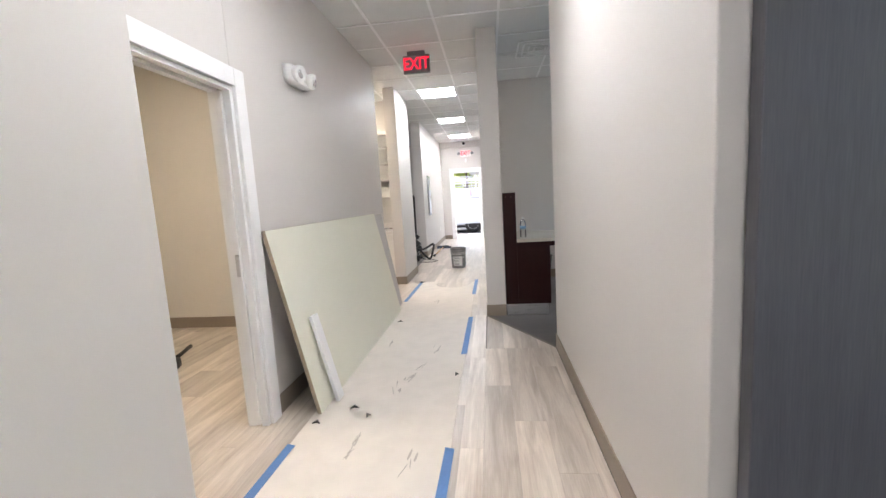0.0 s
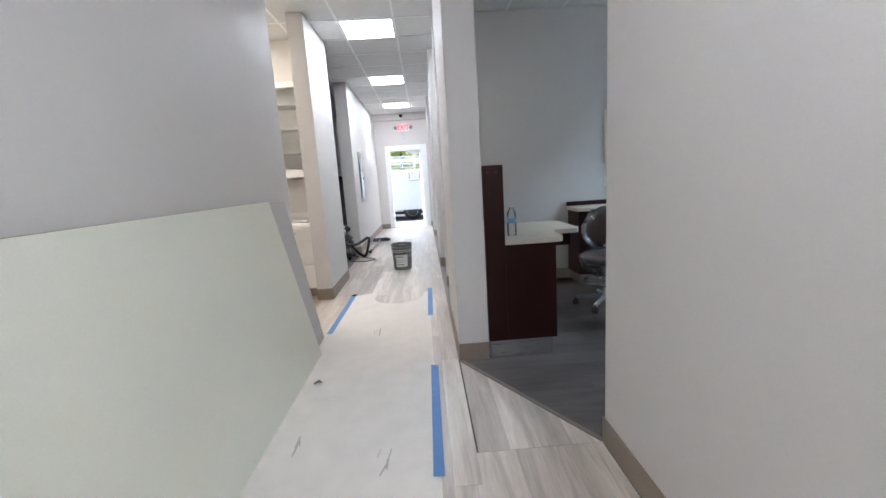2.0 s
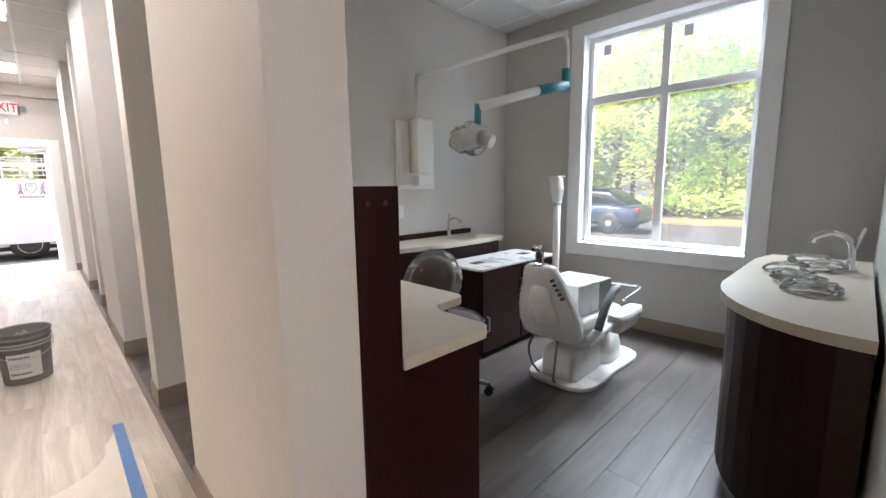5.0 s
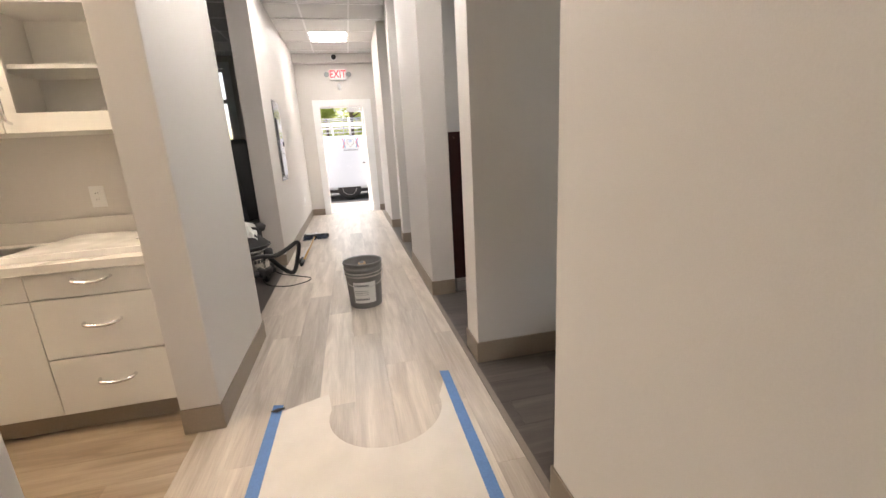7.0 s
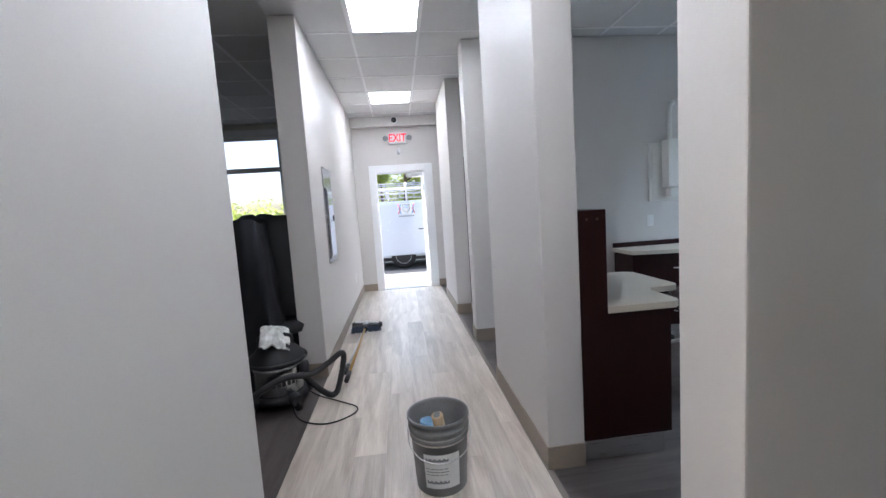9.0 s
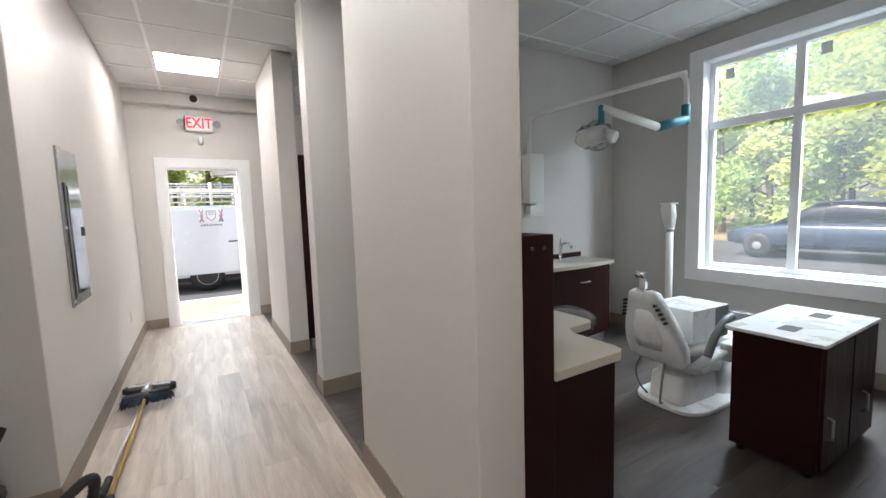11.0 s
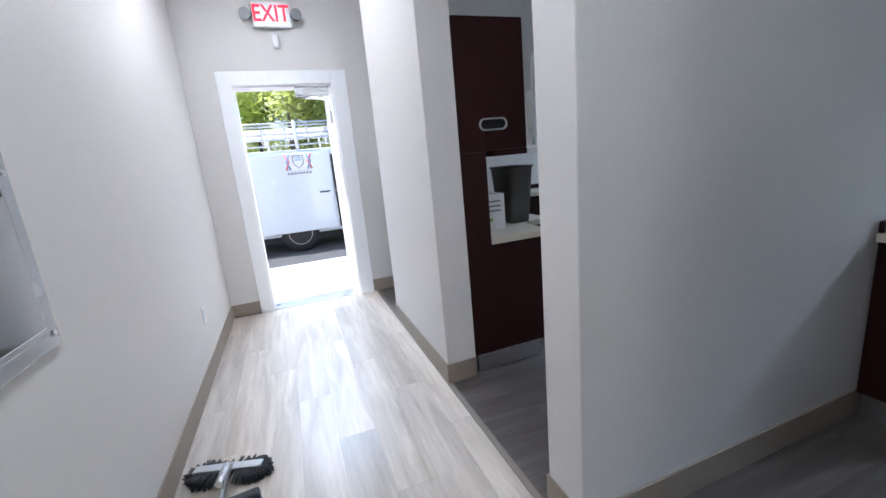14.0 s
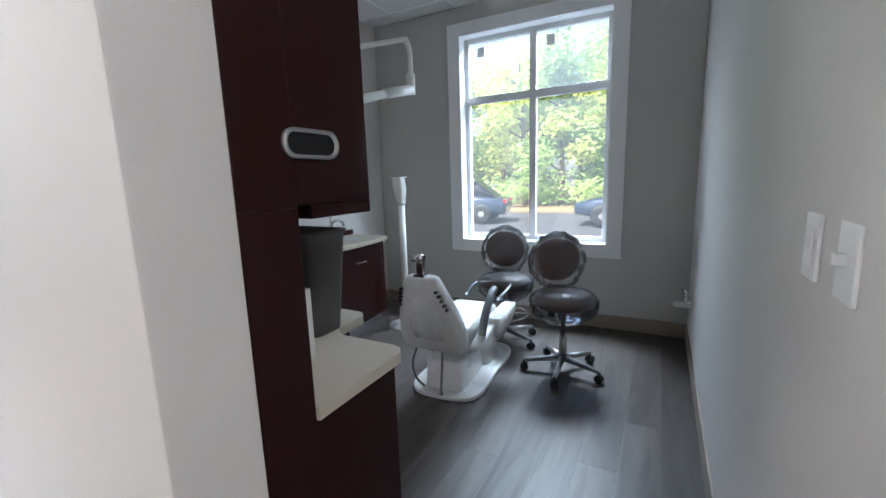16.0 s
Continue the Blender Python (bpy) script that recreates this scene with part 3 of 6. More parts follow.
# ---- fixtures in the corridor ----


def lettering(text, size, m, mat, parent, depth=0.002):
    cu = bpy.data.curves.new("lettering", 'FONT')
    cu.body, cu.size, cu.extrude, cu.align_x, cu.align_y = text, size, depth, 'CENTER', 'CENTER'
    cu.offset = size * 0.015
    tmp = bpy.data.objects.new("tmp", cu)
    scene.collection.objects.link(tmp)
    me = bpy.data.meshes.new_from_object(tmp.evaluated_get(bpy.context.evaluated_depsgraph_get()))
    bpy.data.objects.remove(tmp)
    me.materials.clear()
    me.materials.append(mat)
    ob = new("lettering", me)
    ob.parent = parent
    ob.matrix_basis = m
    return ob


def exit_sign(m, body_mat, heads, label):
    e = thing("exit_sign", m, label, "exit sign", "exit signs")
    box("housing", -0.155, 0.155, 0.0, 0.045, -0.10, 0.10, body_mat, e, 0.012)
    ob = lettering("EXIT", 0.185, pose(0, -0.002, 0.0, 90, 0, 0), EXITRED, e)
    ob.scale = (0.80, 1.0, 1.0)
    if heads:
        for s in (-1, 1):
            bm = bmesh.new()
            add_tube(bm, [(s * 0.15, 0.03, 0), (s * 0.20, 0.03, 0)], 0.018)
            add_tube(bm, [(s * 0.205, 0.06, 0), (s * 0.205, -0.03, -0.004)], [0.035, 0.046], 16)
            obj("lamp_head", bm, GREYPL, e)
    else:
        box("canopy", -0.10, 0.10, 0.0, 0.045, 0.10, 0.145, body_mat, e, 0.006)
    return e


exit_sign(pose(0.14, END - 0.062, 2.645), PLASTIC, True, "white exit sign with lit red letters and two lamp heads")
exit_sign(pose(0.06, 5.18, 2.852), GREYPL, False, "grey exit sign with lit red letters under the ceiling")

e = thing("motion_detector", pose(0.145, END, 2.43), "small white motion detector on the end wall", "detector")
loft("housing", [((0, -0.045, -0.055), (0.02, 0, 0), (0, 0.012, 0)), ((0, -0.035, -0.03), (0.03, 0, 0), (0, 0.033, 0)), ((0, -0.022, 0.05), (0.03, 0, 0), (0, 0.02, 0)), ((0, -0.02, 0.06), (0.022, 0, 0), (0, 0.016, 0))], PLASTIC, e)
e = thing("security_camera", pose(0.10, END - 0.14, 2.93), "small white dome camera on the soffit", "camera")
lathe("mount", [(0.062, 0.0), (0.062, 0.018), (0.05, 0.028)], PLASTIC, e).matrix_basis = pose(0, 0, 0, 90, 0, 0)
lathe("dome", [(0.045, 0.028), (0.042, 0.05), (0.028, 0.068), (0.0, 0.074)], DARKFILL, e).matrix_basis = pose(0, 0, 0, 90, 0, 0)

e = thing("emergency_light", pose(-0.57, 3.36, 2.26), "white twin-head emergency light on the wall", "emergency light")
loft("housing", [((0.0, 0, 0), (0, 0.175, 0), (0, 0, 0.07)), ((0.045, 0, 0), (0, 0.17, 0), (0, 0, 0.065)), ((0.06, 0, 0), (0, 0.15, 0), (0, 0, 0.05))], PLASTIC, e, power=6)
for s in (-1, 1):
    bm = bmesh.new()
    add_tube(bm, [(0.04, s * 0.11, 0.0), (0.085, s * 0.11, -0.005), (0.105, s * 0.115, -0.01)], [0.045, 0.058, 0.055], 18)
    obj("lamp_head", bm, PLASTIC, e)
    bm = bmesh.new()
    add_tube(bm, [(0.100, s * 0.115, -0.01), (0.109, s * 0.115, -0.01)], [0.034, 0.030], 18)
    obj("lens", bm, CHROME, e)

e = thing("breaker_panel", pose(LX, 10.31, 1.39), "galvanised steel breaker panel with a hinged door", "breaker panel")
bm = bmesh.new()
add_box(bm, 0.0, 0.012, -0.225, 0.225, -0.475, 0.475, 0.004)
add_box(bm, 0.012, 0.022, -0.16, 0.165, -0.43, 0.27, 0.004)
obj("cover", bm, PANELSTEEL, e)
box("door", 0.022, 0.028, -0.14, 0.145, -0.41, 0.25, PANELDOOR, e, 0.003)
bm = bmesh.new()
add_box(bm, 0.028, 0.036, 0.09, 0.125, -0.06, 0.0, 0.003)
obj("latch", bm, BLACK, e)
for y, z in ((-0.20, 0.44), (0.20, 0.44), (-0.20, -0.44), (0.20, -0.44), (-0.2, 0.0), (0.2, 0.0)):
    tube("screw", [(0.012, y, z), (0.017, y, z)], 0.009, STEEL, e)


def wall_plate(m, kind, label, group="wall plates"):
    """A white plate facing -y: an outlet, a rocker or a toggle."""
    e = thing("wall_plate", m, label, "wall plate", group)
    box("plate", -0.036, 0.036, -0.007, 0.0, -0.058, 0.058, PLASTIC, e, 0.003)
    if kind == "outlet":
        box("receptacle", -0.017, 0.017, -0.010, -0.007, -0.034, 0.034, PLASTIC, e, 0.002)
        bm = bmesh.new()
        for z in (-0.02, 0.014):
            for x in (-0.006, 0.006):
                add_box(bm, x - 0.001, x + 0.001, -0.0106, -0.010, z, z + 0.009)
        tagged(obj("slots", bm, BLACK, e), kind="stuff")
    elif kind == "rocker":
        box("rocker", -0.017, 0.017, -0.011, -0.007, -0.034, 0.034, PLASTIC, e, 0.003)
    else:
        box("toggle", -0.005, 0.005, -0.022, -0.007, -0.004, 0.014, PLASTIC, e, 0.002)
    return e


wall_plate(pose(2.70, 6.76, 1.12), "rocker", "white rocker switch plate on the dividing wall")
wall_plate(pose(2.70, 10.06, 1.12), "rocker", "white rocker switch plate on the dividing wall")
wall_plate(pose(1.345, 10.25, 1.25, 0, 0, 180), "rocker", "white rocker switch plate on the dividing wall")
wall_plate(pose(1.185, 10.25, 1.25, 0, 0, 180), "toggle", "white toggle switch plate on the dividing wall")
wall_plate(pose(-1.20, 7.34, 1.059), "outlet", "white double outlet above the counter")
wall_plate(pose(LX, 12.2, 0.42, 0, 0, 90), "outlet", "white outlet low on the wall")

# ---- floor protection and building stuff ----
obj_paper = prism("floor_paper", [(0.56, 4.70), (-0.33, 4.70), (-0.30, 6.60)] + [(-0.06, 6.69)] + [(0.22 + 0.27 * math.cos(radians(a)), 6.48 + 0.27 * math.sin(radians(a))) for a in range(165, 366, 10)] + [(0.55, 6.66)], 0.0, 0.004, PAPER)
tagged(obj_paper, "cream builder's paper with a torn end taped over the floor", "floor paper", "floor paper sheets")
tagged(prism("floor_paper", [(0.565, 0.6), (0.565, 4.735), (-0.33, 4.74), (-0.345, 0.6)], 0.004, 0.008, PAPER), "cream builder's paper taped over the floor", "floor paper", "floor paper sheets")


def tape_strip(x0, y0, x1, y1, w=0.05, z=0.0085):
    d = Vector((x1 - x0, y1 - y0)).normalized()
    n = Vector((-d.y, d.x)) * w / 2
    pts = [(x0 + n.x, y0 + n.y), (x0 - n.x, y0 - n.y), (x1 - n.x, y1 - n.y), (x1 + n.x, y1 + n.y + 0.012)]
    return tagged(prism("tape_strip", pts, z, z + 0.0012, TAPE), "blue masking tape holding the floor paper down", "tape", "tape strips")


for a in ((0.555, 3.62, 0.565, 4.68), (0.545, 1.35, 0.56, 2.32), (-0.335, 1.3, -0.325, 2.33), (-0.315, 3.55, -0.325, 4.25)):
    tape_strip(*a)
for a in ((0.555, 5.75, 0.565, 6.72), (-0.325, 5.45, -0.305, 6.66)):
    tape_strip(*a, z=0.0045)

for x, y, s, r in ((-0.12, 2.72, 0.05, 20), (0.02, 2.62, 0.03, 70), (-0.30, 4.35, 0.06, 130), (-0.22, 4.55, 0.05, 10), (-0.27, 6.62, 0.06, 200), (0.52, 3.2, 0.03, 60), (-0.30, 2.55, 0.05, 0)):
    bm = bmesh.new()
    add_tube(bm, [(0, 0, 0.004), (s * 0.6, 0.01, 0.012), (s, -0.008, 0.006)], [0.004, 0.010, 0.003], 6)
    ob = obj("debris_scrap", bm, BINGREY)
    ob.matrix_basis = pose(x, y, 0.008, 0, 0, r)
    tagged(ob, "small torn scrap of dark paper on the floor", "scrap", "floor scraps")


SCUFF = material("dirt_scuff", (0.43, 0.395, 0.35), 0.9, vary=0.2, scale=40)
rs = random.Random(5)
for x, y, n, ln in ((0.20, 3.30, 9, 0.30), (0.12, 3.05, 5, 0.16), (0.30, 3.75, 4, 0.12), (0.05, 2.35, 6, 0.2), (0.36, 2.2, 4, 0.14), (0.10, 5.4, 5, 0.2), (-0.16, 3.9, 3, 0.1)):
    bm = bmesh.new()
    for k in range(n):
        px, py = rs.uniform(-0.03, 0.03), rs.uniform(-ln, ln) / 2
        w, h = rs.uniform(0.002, 0.007), rs.uniform(0.02, 0.07)
        q = rs.uniform(-0.3, 0.3)
        bm.faces.new([bm.verts.new((px + a * w + b * h * q, py + b * h, 0)) for a, b in ((-1, -0.7), (0.3, -1), (1, -0.2), (0.8, 0.7), (-0.2, 1), (-0.9, 0.4))])
    ob = obj("scuff_mark", bm, SCUFF)
    ob.matrix_basis = pose(x, y, 0.0084 if y < 4.7 else 0.0044, 0, 0, rs.uniform(-14, 14))
    tagged(ob, "grey dirt scuff trodden into the floor paper", "scuff", "paper scuffs")


def leaning_board(y0, y1, xf, height, lean, thick, mat, label):
    """A plasterboard sheet whose foot stands at xf, leaning back to the wall on its left."""
    ang = math.degrees(math.asin(lean / height))
    e = thing("drywall_sheet", pose(xf, 0, 0.009, 0, -ang, 0), label, "drywall sheet", "drywall sheets")
    box("core", -thick + 0.0008, -0.0008, y0, y1, 0.001, height, BOARDEDGE, e, 0)
    box("face", -0.0008, 0.0, y0 + 0.001, y1 - 0.001, 0.0, height - 0.002, mat, e, 0)
    box("back", -thick, -thick + 0.0008, y0 + 0.001, y1 - 0.001, 0.0, height - 0.002, BOARDGREY, e, 0)
    return e


leaning_board(2.66, 5.02, -0.285, 1.20, 0.245, 0.026, BOARD, "pale cream drywall sheet leaning on the corridor wall")
leaning_board(2.95, 5.36, -0.345, 1.17, 0.19, 0.016, BOARDGREY, "grey drywall sheet leaning behind the cream one")
e = thing("trim_offcut", pose(-0.255, 2.86, 0.008, 0, -13, 0), "white painted trim offcut leaning on the drywall", "trim offcut")
box("board", 0.006, 0.030, -0.045, 0.045, 0.0, 0.60, WHITE, e, 0.003)

# bucket with rollers in it
e = thing("bucket", pose(0.19, 7.96, 0), "grey plastic compound bucket with a paper label", "bucket")
lathe("shell", [(0.125, 0.0), (0.128, 0.004), (0.142, 0.27), (0.149, 0.272), (0.149, 0.285), (0.143, 0.287), (0.145, 0.312), (0.153, 0.314), (0.153, 0.328), (0.146, 0.33), (0.148, 0.352), (0.156, 0.355), (0.156, 0.372), (0.149, 0.374), (0.146, 0.36), (0.124, 0.012), (0.0, 0.012)], BUCKET, e, 40)
lathe("residue", [(0.1462, 0.36), (0.143, 0.28), (0.137, 0.20), (0.130, 0.10)], SPLASH, e, 40, cap=False)
bm = bmesh.new()
pv = []
for k in range(9):
    a = radians(-128 + k * 9)
    pv.append([bm.verts.new(((0.1345 + 0.052 * z - 0.0 + 0.0) * math.cos(a), (0.1345 + 0.052 * z) * math.sin(a), z)) for z in (0.05, 0.225)])
for a, b in zip(pv, pv[1:]):
    bm.faces.new((a[0], b[0], b[1], a[1])).smooth = True
obj("label", bm, LABEL, e)
bm = bmesh.new()
for k, z in enumerate((0.19, 0.15, 0.135, 0.12, 0.075)):
    for q in range(5):
        a0, a1 = radians(-124 + q * 9), radians(-124 + q * 9 + (7 if k % 2 else 8.6))
        r = 0.1352 + 0.052 * z
        h = 0.016 if k in (0, 4) else 0.004
        v = [bm.verts.new((r * math.cos(a), r * math.sin(a), zz)) for a, zz in ((a0, z), (a1, z), (a1, z + h), (a0, z + h))]
        bm.faces.new(v)
tagged(obj("label_print", bm, GREYPL, e), kind="stuff")
tube("handle", [(0.155, 0.0, 0.30), (0.15, -0.05, 0.24), (0.10, -0.12, 0.20), (0.0, -0.152, 0.185), (-0.10, -0.12, 0.20), (-0.15, -0.05, 0.24), (-0.155, 0, 0.30)], 0.003, STEEL, e, True, 6)
e = thing("paint_roller", pose(0.215, 7.99, 0.02), "used tan paint roller standing in the bucket", "paint roller")
tube("sleeve", [(0.02, 0.02, 0.0), (-0.03, -0.03, 0.33)], 0.03, WOOD, e, seg=14)
tube("core", [(-0.03, -0.03, 0.33), (-0.032, -0.032, 0.335)], 0.018, GREYPL, e, seg=12)
e = thing("plastic_cup", pose(0.135, 7.98, 0.02), "crumpled clear blue plastic cup in the bucket", "cup")
lathe("cup", [(0.028, 0.0), (0.036, 0.30), (0.034, 0.30), (0.027, 0.01)], SKYBLUE, e, 16)

# shop vacuum with its hose and cord
e = thing("shop_vacuum", pose(-0.92, 9.09, 0), "steel and black wheeled shop vacuum with a rag on top", "vacuum cleaner")
lathe("drum", [(0.17, 0.07), (0.178, 0.09), (0.185, 0.30), (0.188, 0.33)], PANELSTEEL, e, 32)
bm = bmesh.new()
for k in range(4):
    a = radians(45 + 90 * k)
    add_tube(bm, [(0.12 * math.cos(a), 0.12 * math.sin(a), 0.085), (0.24 * math.cos(a), 0.24 * math.sin(a), 0.075)], [0.055, 0.04], 10)
add_tube(bm, [(0, 0, 0.055), (0, 0, 0.11)], [0.20, 0.19], 28)
obj("dolly", bm, BLACK, e)
for k in range(4):
    bm = bmesh.new()
    a = radians(45 + 90 * k)
    c = Vector((0.235 * math.cos(a), 0.235 * math.sin(a), 0.032))
    t = Vector((-math.sin(a), math.cos(a), 0)) * 0.014
    add_tube(bm, [c - t, c + t], 0.032, 14)
    obj("caster", bm, BLACK, e)
lathe("lid", [(0.20, 0.33), (0.205, 0.35), (0.20, 0.375), (0.14, 0.43), (0.12, 0.47), (0.09, 0.485), (0.0, 0.49)], BLACK, e, 32)
tube("latch_ring", [(0.21 * math.cos(radians(a)), 0.21 * math.sin(radians(a)), 0.352) for a in range(0, 361, 15)], 0.012, BLACK, e)
tube("grip", [(-0.12, 0, 0.44), (-0.10, 0, 0.52), (0.10, 0, 0.52), (0.12, 0, 0.44)], 0.014, BLACK, e, True)
bm = bmesh.new()
for k in range(6):
    a = radians(-100 + k * 11)
    v = [bm.verts.new((0.1845 * math.cos(b), 0.1845 * math.sin(b), z)) for b, z in ((a, 0.19), (a + 0.14, 0.19), (a + 0.14, 0.225), (a, 0.225))]
    bm.faces.new(v)
obj("badge", bm, BLACK, e)
lathe("inlet", [(0.05, 0), (0.05, 0.05), (0.035, 0.06), (0.0, 0.06)], BLACK, e, 18).matrix_basis = pose(0.17, -0.03, 0.27, 0, 90, 0)
e = thing("vacuum_hose", pose(0, 0, 0), "ribbed black vacuum hose looped over the floor", "hose")
pts = smooth_path([(-1.30, 8.74, 0.04), (-1.12, 8.78, 0.10), (-0.95, 8.83, 0.22), (-0.80, 8.88, 0.27), (-0.65, 8.96, 0.25), (-0.54, 9.04, 0.29), (-0.455, 9.10, 0.335), (-0.435, 9.115, 0.29), (-0.48, 9.09, 0.10), (-0.52, 9.07, 0.03), (-0.59, 9.04, 0.07), (-0.70, 9.02, 0.20), (-0.76, 9.04, 0.27)], 14)
bm = bmesh.new()
add_tube(bm, pts, [0.024 if k % 2 else 0.0205 for k in range(len(pts))], 10)
obj("tube", bm, BLACK, e)
tagged(tube("power_cord", [(-0.80, 9.0, 0.05), (-0.78, 8.90, 0.007), (-0.68, 8.74, 0.007), (-0.51, 8.67, 0.007), (-0.36, 8.75, 0.007), (-0.33, 8.86, 0.007), (-0.46, 8.98, 0.007), (-0.64, 9.12, 0.007), (-0.72, 9.14, 0.05)], 0.005, BLACK, None, True, 6), "thin black power cord looping over the floor", "cord")
bm = bmesh.new()
bmesh.ops.create_grid(bm, x_segments=22, y_segments=22, size=0.105)
for v in bm.verts:
    r = v.co.length
    v.co.z = 0.03 - 2.2 * r * r - (0.05 if v.co.x > 0.05 else 0) * (v.co.x - 0.05) * 6 + 0.035 * noise.noise(v.co * 22) + 0.02 * noise.noise(v.co * 47)
ob = obj("rag", bm, RAG, None, True)
ob.matrix_basis = pose(-0.90, 9.04, 0.525, 34, 14, 20)
sol = ob.modifiers.new("thickness", 'SOLIDIFY')
sol.thickness = 0.006
tagged(ob, "crumpled white cotton rag draped over the vacuum lid", "rag")

# broom and mop lying along the wall


def long_brush(m, length, handle, turn, fringe, label):
    """A brush lying down: handle, socket, and a head turned across it, bristles forward or all round."""
    e = thing("broom", m, label, "broom", "brooms")
    tube("handle", [(0, 0, 0.022), (0, length * 0.55, 0.03), (0, length - 0.05, 0.05)], 0.0115, handle, e)
    tube("grip", [(0, -0.005, 0.022), (0, 0.17, 0.024)], 0.019, BLACK, e)
    at = pose(0, length, 0, 0, 0, turn)
    bm = bmesh.new()
    if fringe:
        add_box(bm, -0.15, 0.15, -0.022, 0.022, 0.045, 0.062, 0.006)
    else:
        add_box(bm, -0.15, 0.15, -0.03, 0.025, 0.03, 0.075, 0.014)
    add_tube(bm, [(0, -0.10, 0.05), (0, 0.0, 0.058)], [0.018, 0.024], 12)
    obj("head", bm, STEEL if fringe else BLACK, e).matrix_basis = at
    bm = bmesh.new()
    for k in range(900 if fringe else 520):
        if fringe:
            a = random.uniform(0, 2 * math.pi)
            c, d = math.cos(a), math.sin(a)
            x, y = 0.145 * math.copysign(abs(c) ** 0.35, c), 0.024 * d
            r = random.uniform(0.03, 0.055)
            add_tube(bm, [(x, y, 0.048), (x + c * r * 0.8 + random.uniform(-0.01, 0.01), y + d * r, random.uniform(0.004, 0.05))], [0.006, 0.003], 4, False)
        else:
            x, z = random.uniform(-0.145, 0.145), random.uniform(0.03, 0.066)
            add_tube(bm, [(x, -0.01, z), (x * 1.16 + random.uniform(-0.012, 0.012), random.uniform(-0.105, -0.075), max(z - random.uniform(0, 0.035), 0.004))], [0.005, 0.0025], 4, False)
    ob = obj("bristles", bm, BLACK if fringe else BRISTLE, e)
    ob.matrix_basis = at
    tagged(ob, kind="stuff")
    return e


long_brush(pose(-0.50, 9.50, 0.0, 0, 0, -3.2), 1.49, STEEL, -14, True, "steel-handled dust mop with a black fringe on the floor")
long_brush(pose(-0.452, 9.25, 0.03, 0, 0, -1.6), 1.45, YELLOW, 8, False, "yellow-handled broom with blue-black bristles lying on the floor")

# ---- treatment bays ----


def rear_cabinet(y, tall, deep, label):
    """Mahogany cabinet behind a pier: a high back panel, a lower body with a stone top in two steps, a steel kick."""
    e = thing("treatment_cabinet", pose(RX + 0.18 + P, y, 0), label, "cabinet", "treatment cabinets")
    L = 1.20
    box("back_panel", deep - 0.184, 0.155, 0.0, L, 0.125, 1.33, MAHOG, e, 0.003)
    box("body", 0.155, 0.50, 0.004, L, 0.125, 0.80, MAHOG, e, 0.002)
    box("kick_plate", 0.03, 0.475, 0.03, L, 0.0, 0.125, STEEL, e, 0.002)
    top = [(0.155, -0.01), (0.515, -0.01), (0.548, 0.012), (0.56, 0.045), (0.56, 0.27), (0.60, 0.33)] + arc(0.74, 0.40, 0.06, -90, 0, 4) + [(0.80, 0.85), (0.74, 0.90), (0.155, 0.90)]
    prism("worktop", top, 0.80, 0.835, STONE, e)
    box("shelf_wing", 0.50, 0.74, 0.40, 0.86, 0.70, 0.80, MAHOG, e, 0.003)
    for k in range(3):
        z = 0.18 + k * 0.2
        box("drawer_front", 0.50, 0.517, 0.30, 0.86, z, z + 0.17, MAHOG, e, 0.003)
        tube("handle", [(0.517, 0.50, z + 0.10), (0.54, 0.52, z + 0.10), (0.54, 0.64, z + 0.10), (0.517, 0.66, z + 0.10)], 0.006, STEEL, e, seg=8)
    if not tall:
        for x in (0.055, 0.11):
            tube("screw_cap", [(x, 0.0, 1.285), (x, -0.004, 1.285)], 0.007, SEAT, e)
    else:
        box("tall_panel", deep - 0.184, 0.155, 0.0, L, 1.33, 2.02, MAHOG, e, 0.003)
        box("upper_cabinet", 0.155, 0.42, 0.0, L, 1.335, 2.02, MAHOG, e, 0.004)
        box("valance", 0.20, 0.425, 0.004, L, 1.30, 1.335, MAHOG, e, 0.004)
        bm = bmesh.new()
        ring = arc(0.052, 0, 0.034, -90, 90, 10) + arc(-0.052, 0, 0.034, 90, 270, 10)
        inner = arc(0.052, 0, 0.025, -90, 90, 10) + arc(-0.052, 0, 0.025, 90, 270, 10)
        rows = []
        for pts, yy in ((ring, 0.0), (ring, -0.010), (inner, -0.010), (inner, 0.0)):
            rows.append([bm.verts.new((0.210 + px, yy, 1.475 + pz)) for px, pz in pts])
        for a, b in zip(rows, rows[1:]):
            for k in range(len(a)):
                bm.faces.new((a[k], a[(k + 1) % len(a)], b[(k + 1) % len(a)], b[k])).smooth = True
        bmesh.ops.recalc_face_normals(bm, faces=bm.faces)
        obj("dispenser_rim", bm, STEEL, e)
        # dark face: the slot's inner shade as colour
        bm = bmesh.new()
        bm.faces.new([bm.verts.new((0.210 + px, -0.0025, 1.475 + pz)) for px, pz in inner])
        obj("dispenser_slot", bm, DARKFILL, e)
    return e


rear_cabinet(4.735, False, PIERS[0][2], "dark mahogany treatment cabinet with a beige stone top")
rear_cabinet(7.935, False, PIERS[1][2], "dark mahogany treatment cabinet with a beige stone top")
rear_cabinet(11.225, True, PIERS[2][2], "tall dark mahogany treatment cabinet with towel dispenser")


